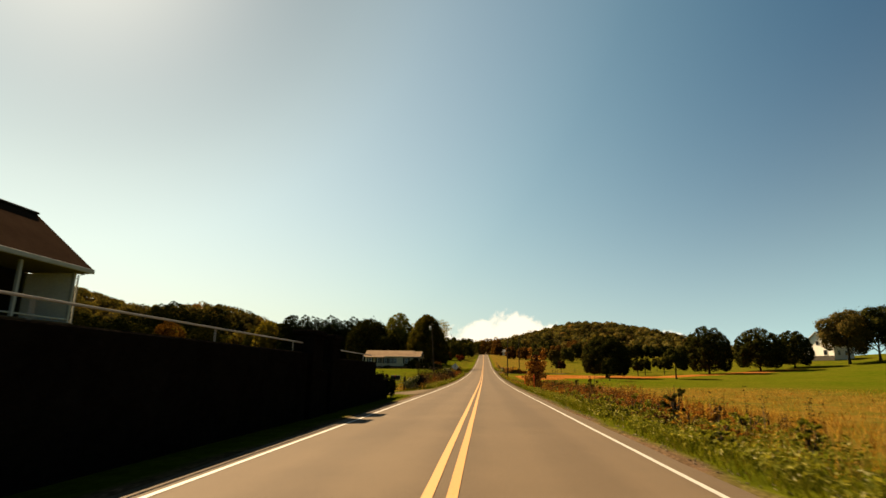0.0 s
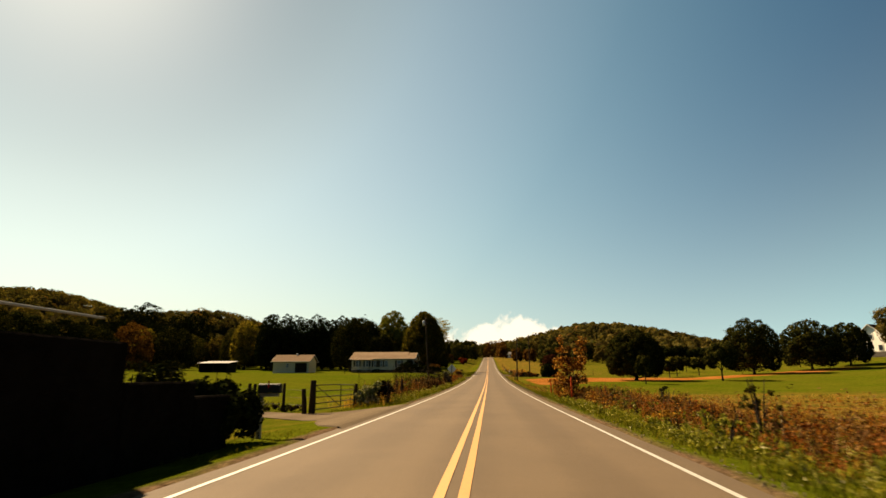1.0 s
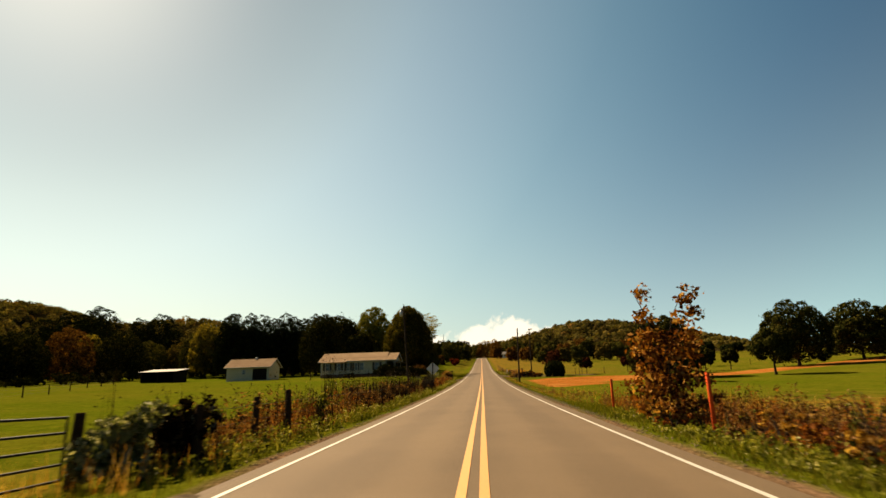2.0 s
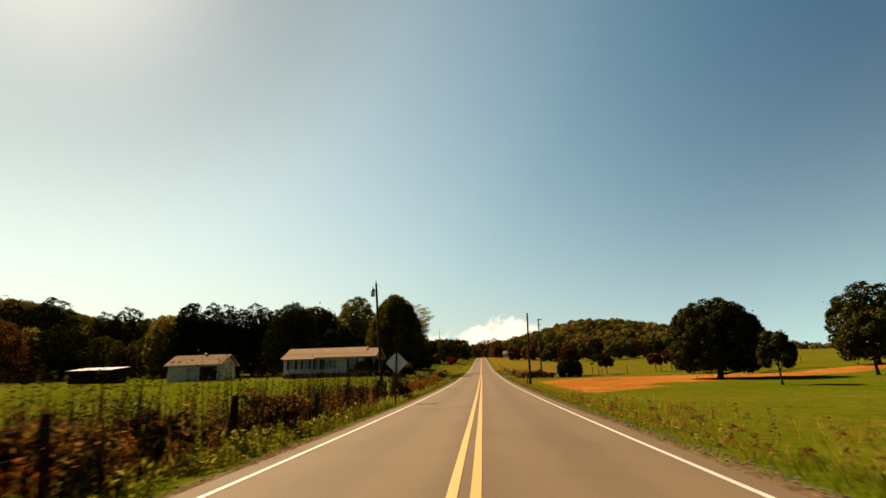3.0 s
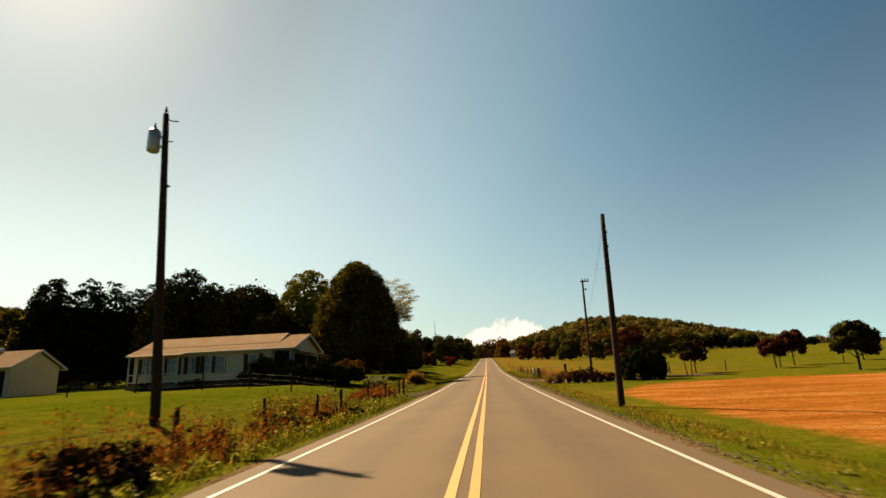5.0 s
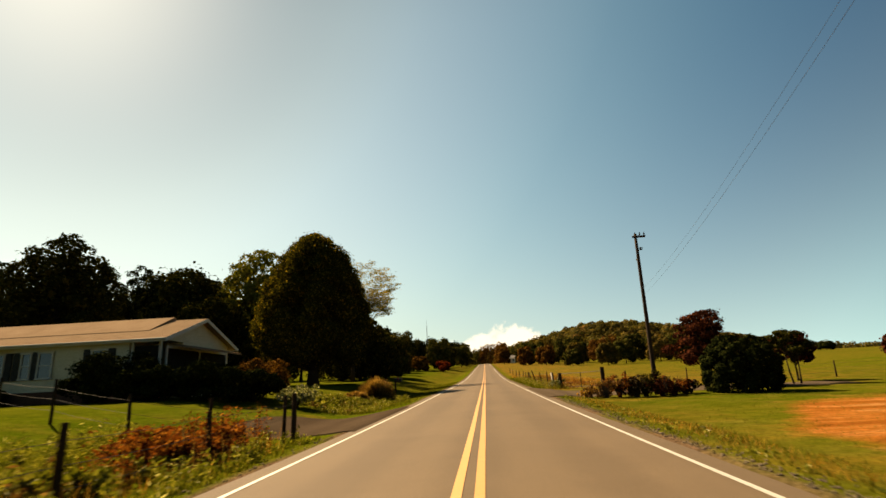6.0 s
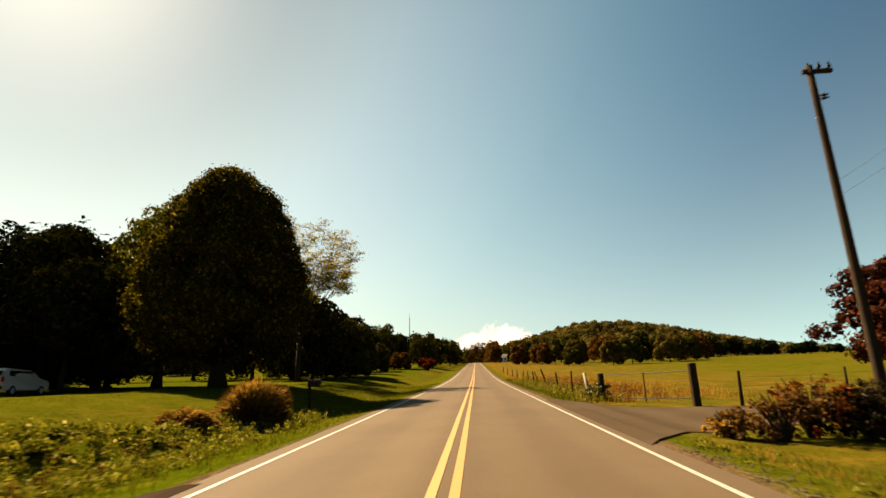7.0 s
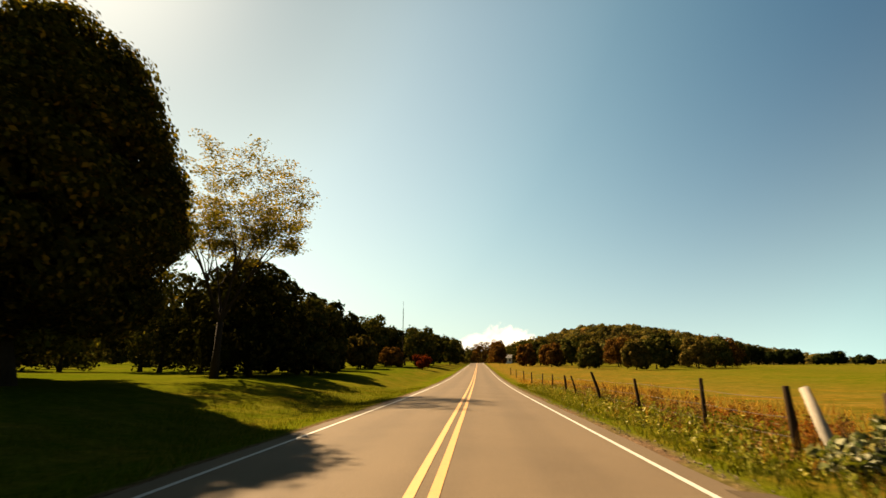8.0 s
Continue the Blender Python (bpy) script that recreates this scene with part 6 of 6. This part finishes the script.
grass_stuff("verge_grass", "rough green grass along both verges", L_GRASS, (
    (26000, 3.75, 6.2, 8, 75, 0.26, 0.010, 0.5), (14000, 3.75, 5.6, 75, 150, 0.13, 0.009, 0.6), (20000, 3.8, 6.5, 158, 205, 0.26, 0.010, 0.5),
    (30000, -6.5, -3.75, 52, 134, 0.22, 0.010, 0.5), (26000, -8.5, -3.75, 145, 200, 0.18, 0.010, 0.5), (24000, 5.5, 16, 75, 148, 0.07, 0.010, 0.8),
    (30000, -18, -5.5, 52, 134, 0.08, 0.011, 0.8), (26000, -20, -7, 143, 172, 0.07, 0.010, 0.8), (9000, -9, -3.8, 38, 47, 0.10, 0.010, 0.7), (9000, -9, -5.5, 128, 136, 0.25, 0.011, 0.5)), 201)
grass_stuff("dry_grass", "tall dry straw-coloured field grass", L_STRAW, (
    (30000, 5.6, 12, 8, 75, 0.50, 0.009, 0.4), (26000, 9, 46, 12, 72, 0.26, 0.014, 0.6), (1500, 4.6, 8.5, 72, 96, 0.40, 0.008, 0.35), (9000, 4.2, 5.4, 75, 147, 0.15, 0.007, 0.6),
    (24000, 4.6, 12, 160, 215, 0.42, 0.009, 0.4), (6000, -7.2, -4.4, 55, 78, 0.7, 0.008, 0.3), (1500, -6.8, -4.4, 78, 91, 0.5, 0.008, 0.3), (7000, -6.6, -4.4, 104, 133, 0.45, 0.008, 0.35)), 202)


def weed_stuff(name, label, stalk_mat, runs, seed, leaf=0.03, m=30, wide=0.011, lean=0.22):
    """Tall weeds: a bunch of stalks each, with leaves and seed heads up the stalk."""
    rng = np.random.default_rng(seed)
    Vs, Fs, k = [], [], 0
    for n, x0, x1, y0, y1, h in runs:
        P = scatter(rng, n, x0, x1, y0, y1)
        hh = h * rng.uniform(0.35, 1.25, len(P)) * (0.55 + 0.75 * (0.5 + 0.5 * wobble(P[:, 0] * 1.9 + 5, P[:, 1] * 1.4)))
        stalks = np.repeat(P, 3, 0)
        stalks[:, :2] += rng.normal(0, 0.05, (len(stalks), 2))
        v, f = blade_arrays(rng, stalks, np.repeat(hh, 3), wide, lean)
        Vs.append(v)
        Fs.append(np.concatenate([f, f[:, 2:3]], 1) + k)
        k += len(v)
        L = np.repeat(P, m, 0)
        up = rng.uniform(0.15, 1.02, len(L))
        L[:, 2] += up * np.repeat(hh, m)
        L[:, :2] += rng.normal(0, 0.07, (len(L), 2)) * (1.3 - 0.7 * up[:, None])
        v, f = leaf_arrays(rng, L, leaf, 0.36)
        Vs.append(v)
        Fs.append(f + k)
        k += len(v)
    V, F = np.concatenate(Vs), np.concatenate(Fs)
    tri = F[:, 2] == F[:, 3]
    F[tri, 3] = F[tri, 0]
    me = bpy.data.meshes.new(name)
    q, t = F[~tri], F[tri][:, :3]
    me.vertices.add(len(V))
    me.vertices.foreach_set("co", V.astype(np.float32).ravel())
    loops = np.concatenate([q.ravel(), t.ravel()]).astype(np.int32)
    me.loops.add(len(loops))
    me.loops.foreach_set("vertex_index", loops)
    me.polygons.add(len(q) + len(t))
    me.polygons.foreach_set("loop_start", np.concatenate([np.arange(len(q)) * 4, len(q) * 4 + np.arange(len(t)) * 3]).astype(np.int32))
    me.update(calc_edges=True)
    tagged(part(name, me, stalk_mat), label, "weeds", kind="stuff")


weed_stuff("brown_weeds", "tall brown seeded weeds along fence and verge", L_WEED, (
    (640, -6.8, -4.4, 58, 76, 1.1), (260, -6.8, -4.4, 76, 91, 1.1), (420, -6.4, -4.6, 106, 133, 0.85), (1700, 5.4, 8.8, 34, 74, 0.85), (700, 4.8, 8.5, 160, 195, 0.55), (60, -8.5, -5.6, 145.5, 153, 0.4), (140, 4.6, 8.5, 72, 98, 0.4)), 211, 0.045, 22)
weed_stuff("dead_stalks", "tall dark dead weed stalks in the fence row", L_DEAD, (
    (420, -6.8, -4.6, 56.5, 72, 1.5), (1500, -7.2, -4.5, 72, 92, 1.85), (230, -7.4, -4.6, 98.8, 103.0, 1.85), (260, -6.4, -4.8, 106, 134, 1.15), (300, 5.4, 9.5, 24, 62, 1.0)), 214, 0.035, 20, 0.02, 0.09)
weed_stuff("rusty_weeds", "rust-red dry weeds along the verge", L_RUSTWEED, (
    (1500, 5.3, 9.0, 30, 74, 0.75), (420, -6.4, -4.6, 60, 77, 0.9), (350, -6.2, -4.6, 84, 92, 0.9), (420, -6.0, -4.7, 106, 122, 1.0), (260, -6.4, -5.0, 129, 134, 0.85), (260, 5.6, 8.8, 160, 176, 0.5)), 212, 0.042)
weed_stuff("green_weeds", "leafy green weeds with pale flecks on the verge", L_BROAD, (
    (2600, 4.1, 7.4, 8, 50, 0.36), (700, 4.1, 6.0, 50, 66, 0.3), (2600, -6.4, -3.95, 56, 96, 0.42), (1100, -6.0, -4.0, 96, 122, 0.34), (1700, -9.0, -4.0, 122, 134, 0.42), (1100, -7.6, -5.0, 145.5, 160, 0.32), (1700, 4.1, 6.4, 160, 195, 0.42), (260, 3.95, 5.2, 75, 148, 0.12)), 213, 0.05, 18)
rngv = random.Random(5)
for i in range(44):
    x, y = 4.7 + 2.9 * rngv.random(), 20 + 46 * rngv.random()
    bush("ragged clump of verge weeds", x, y, 0.35 + 0.5 * rngv.random(), 0.6 + 0.8 * rngv.random(), (L_BROAD, L_STRAW, L_WEED, L_BROAD, L_BROAD, L_STRAW, L_RUSTWEED)[i % 7], 520, 0.045, 400 + i, group="verge clumps", twigs=6)
for i in range(17):
    x, y = -4.9 - 2.1 * rngv.random(), 57.5 + 21 * rngv.random() + (9 if i % 5 == 0 else 0)
    bush("tall ragged weeds in the fence row", x, y, 0.6 + 0.6 * rngv.random(), 0.8 + 0.8 * rngv.random(), (L_RUSTWEED, L_DEAD, L_WEED, L_BROAD, L_WEED, L_DEAD)[i % 6], 800, 0.05, 430 + i, group="fence row weeds", twigs=10)
for i, (x, y, h) in enumerate(((-4.7, 99.2, 1.5), (-5.0, 99.9, 1.8), (-5.3, 100.6, 1.9), (-5.6, 101.3, 1.75), (-6.3, 101.9, 1.7), (-7.0, 102.6, 1.6), (-4.9, 101.4, 1.2))):
    bush("tall dark dead weeds with pale flecks", x, y, h, 1.0, L_DEAD, 230, 0.05, 480 + i, group="dead weeds", twigs=18)
for i in range(16):
    x = -7.6 - 1.5 * i - rngv.random()
    bush("low dark weeds under the pasture fence", x, 53.0 + (-8.0 - x) * 0.24 + 0.4 * rngv.random(), 0.3 + 0.35 * rngv.random(), 1.2 + 0.8 * rngv.random(), (L_DEAD, L_BROAD, L_WEED)[i % 3], 600, 0.05, 540 + i, group="pasture fence weeds", twigs=8)
for i in range(20):
    x, y = -4.5 - 2.6 * rngv.random(), 97 + 36 * rngv.random()
    bush("ragged clump of fence row weeds", x, y, 0.35 + 0.45 * rngv.random(), 0.7 + 0.8 * rngv.random(), (L_BROAD, L_DEAD, L_DARK, L_BROAD, L_WEED)[i % 5], 620, 0.045, 450 + i, group="fence row clumps", twigs=6)

rngw = random.Random(21)
for i in range(34):
    x, y = -62 - 150 * rngw.random(), 205 + 130 * rngw.random() - 0.25 * (i % 7) * 12
    m = (L_OLIVE, L_LIT, L_DARK, L_GOLD, L_OLIVE, L_LIT)[i % 6]
    hh, ww = 7.0 + 4 * rngw.random(), 9 + 4 * rngw.random()
    tree("tree in the valley woods", x, y, hh, ww, m, 2800, 0.38, 0.1, seed=300 + i, lobes=dome_lobes(300 + i, hh, ww, 0.1, 26, 0.4, 0.15), shell=0.6, per=24, spread=0.03, group="valley woods", limbs=3)


def shoulder_gravel():
    """Loose stones along the ragged road edges, too small to count."""
    rng = np.random.default_rng(77)
    V, F, k = [], [], 0
    octa = np.array([(1, 0, 0), (0, 1, 0), (-1, 0, 0), (0, -1, 0), (0, 0, 0.8), (0, 0, -0.6)], float)
    faces = np.array([(0, 1, 4), (1, 2, 4), (2, 3, 4), (3, 0, 4), (1, 0, 5), (2, 1, 5), (3, 2, 5), (0, 3, 5)])
    for n, side, y0, y1 in ((4200, 1, 64, 147), (700, 1, 8, 64), (900, -1, 56, 134), (500, 1, 160, 200)):
        for _ in range(n):
            x = side * (3.5 + abs(rng.normal(0, 0.26)))
            y = rng.uniform(y0, y1)
            s = rng.uniform(0.008, 0.024)
            turn = rng.normal(size=(3, 3)) * 0.35 + np.eye(3)
            V.append((octa * rng.uniform(0.7, 1.3, (6, 3)) * s) @ turn + (x, y, gz(x, y) + s * 0.4))
            F.append(faces + k)
            k += 6
    tagged(part("gravel", raw_mesh("gravel", np.concatenate(V), np.concatenate(F)), M_GRAVEL), "loose grey gravel along the road edge", "gravel", kind="stuff")


shoulder_gravel()

# far roadside pole, and a small white house by the crest
fp, tf2 = pole(-15.0, 265, (-15.0, 265), 12.2, "tall thin far mast among roadside trees", 0.10)
part("antenna", Geo().tube([tf2 + Vector((0, 0, -0.1)), tf2 + Vector((0, 0, 1.4))], 0.03, 6), M_GALV, fp)
ch = gable_house("cottage", "small white cottage near the crest of the road", 13.4, 17.6, 430, 435, gz(15, 430), 2.8, 4.4, M_TIN, M_FARM_WHITE)
siding(ch, 0, 4.2, 0.0, 0.2, 2.7, mat=M_FARM_WHITE)
window(ch, 1.1, 1.6, 0.9, 1.2, -0.05, False)
window(ch, 3.1, 1.6, 0.9, 1.2, -0.05, False)
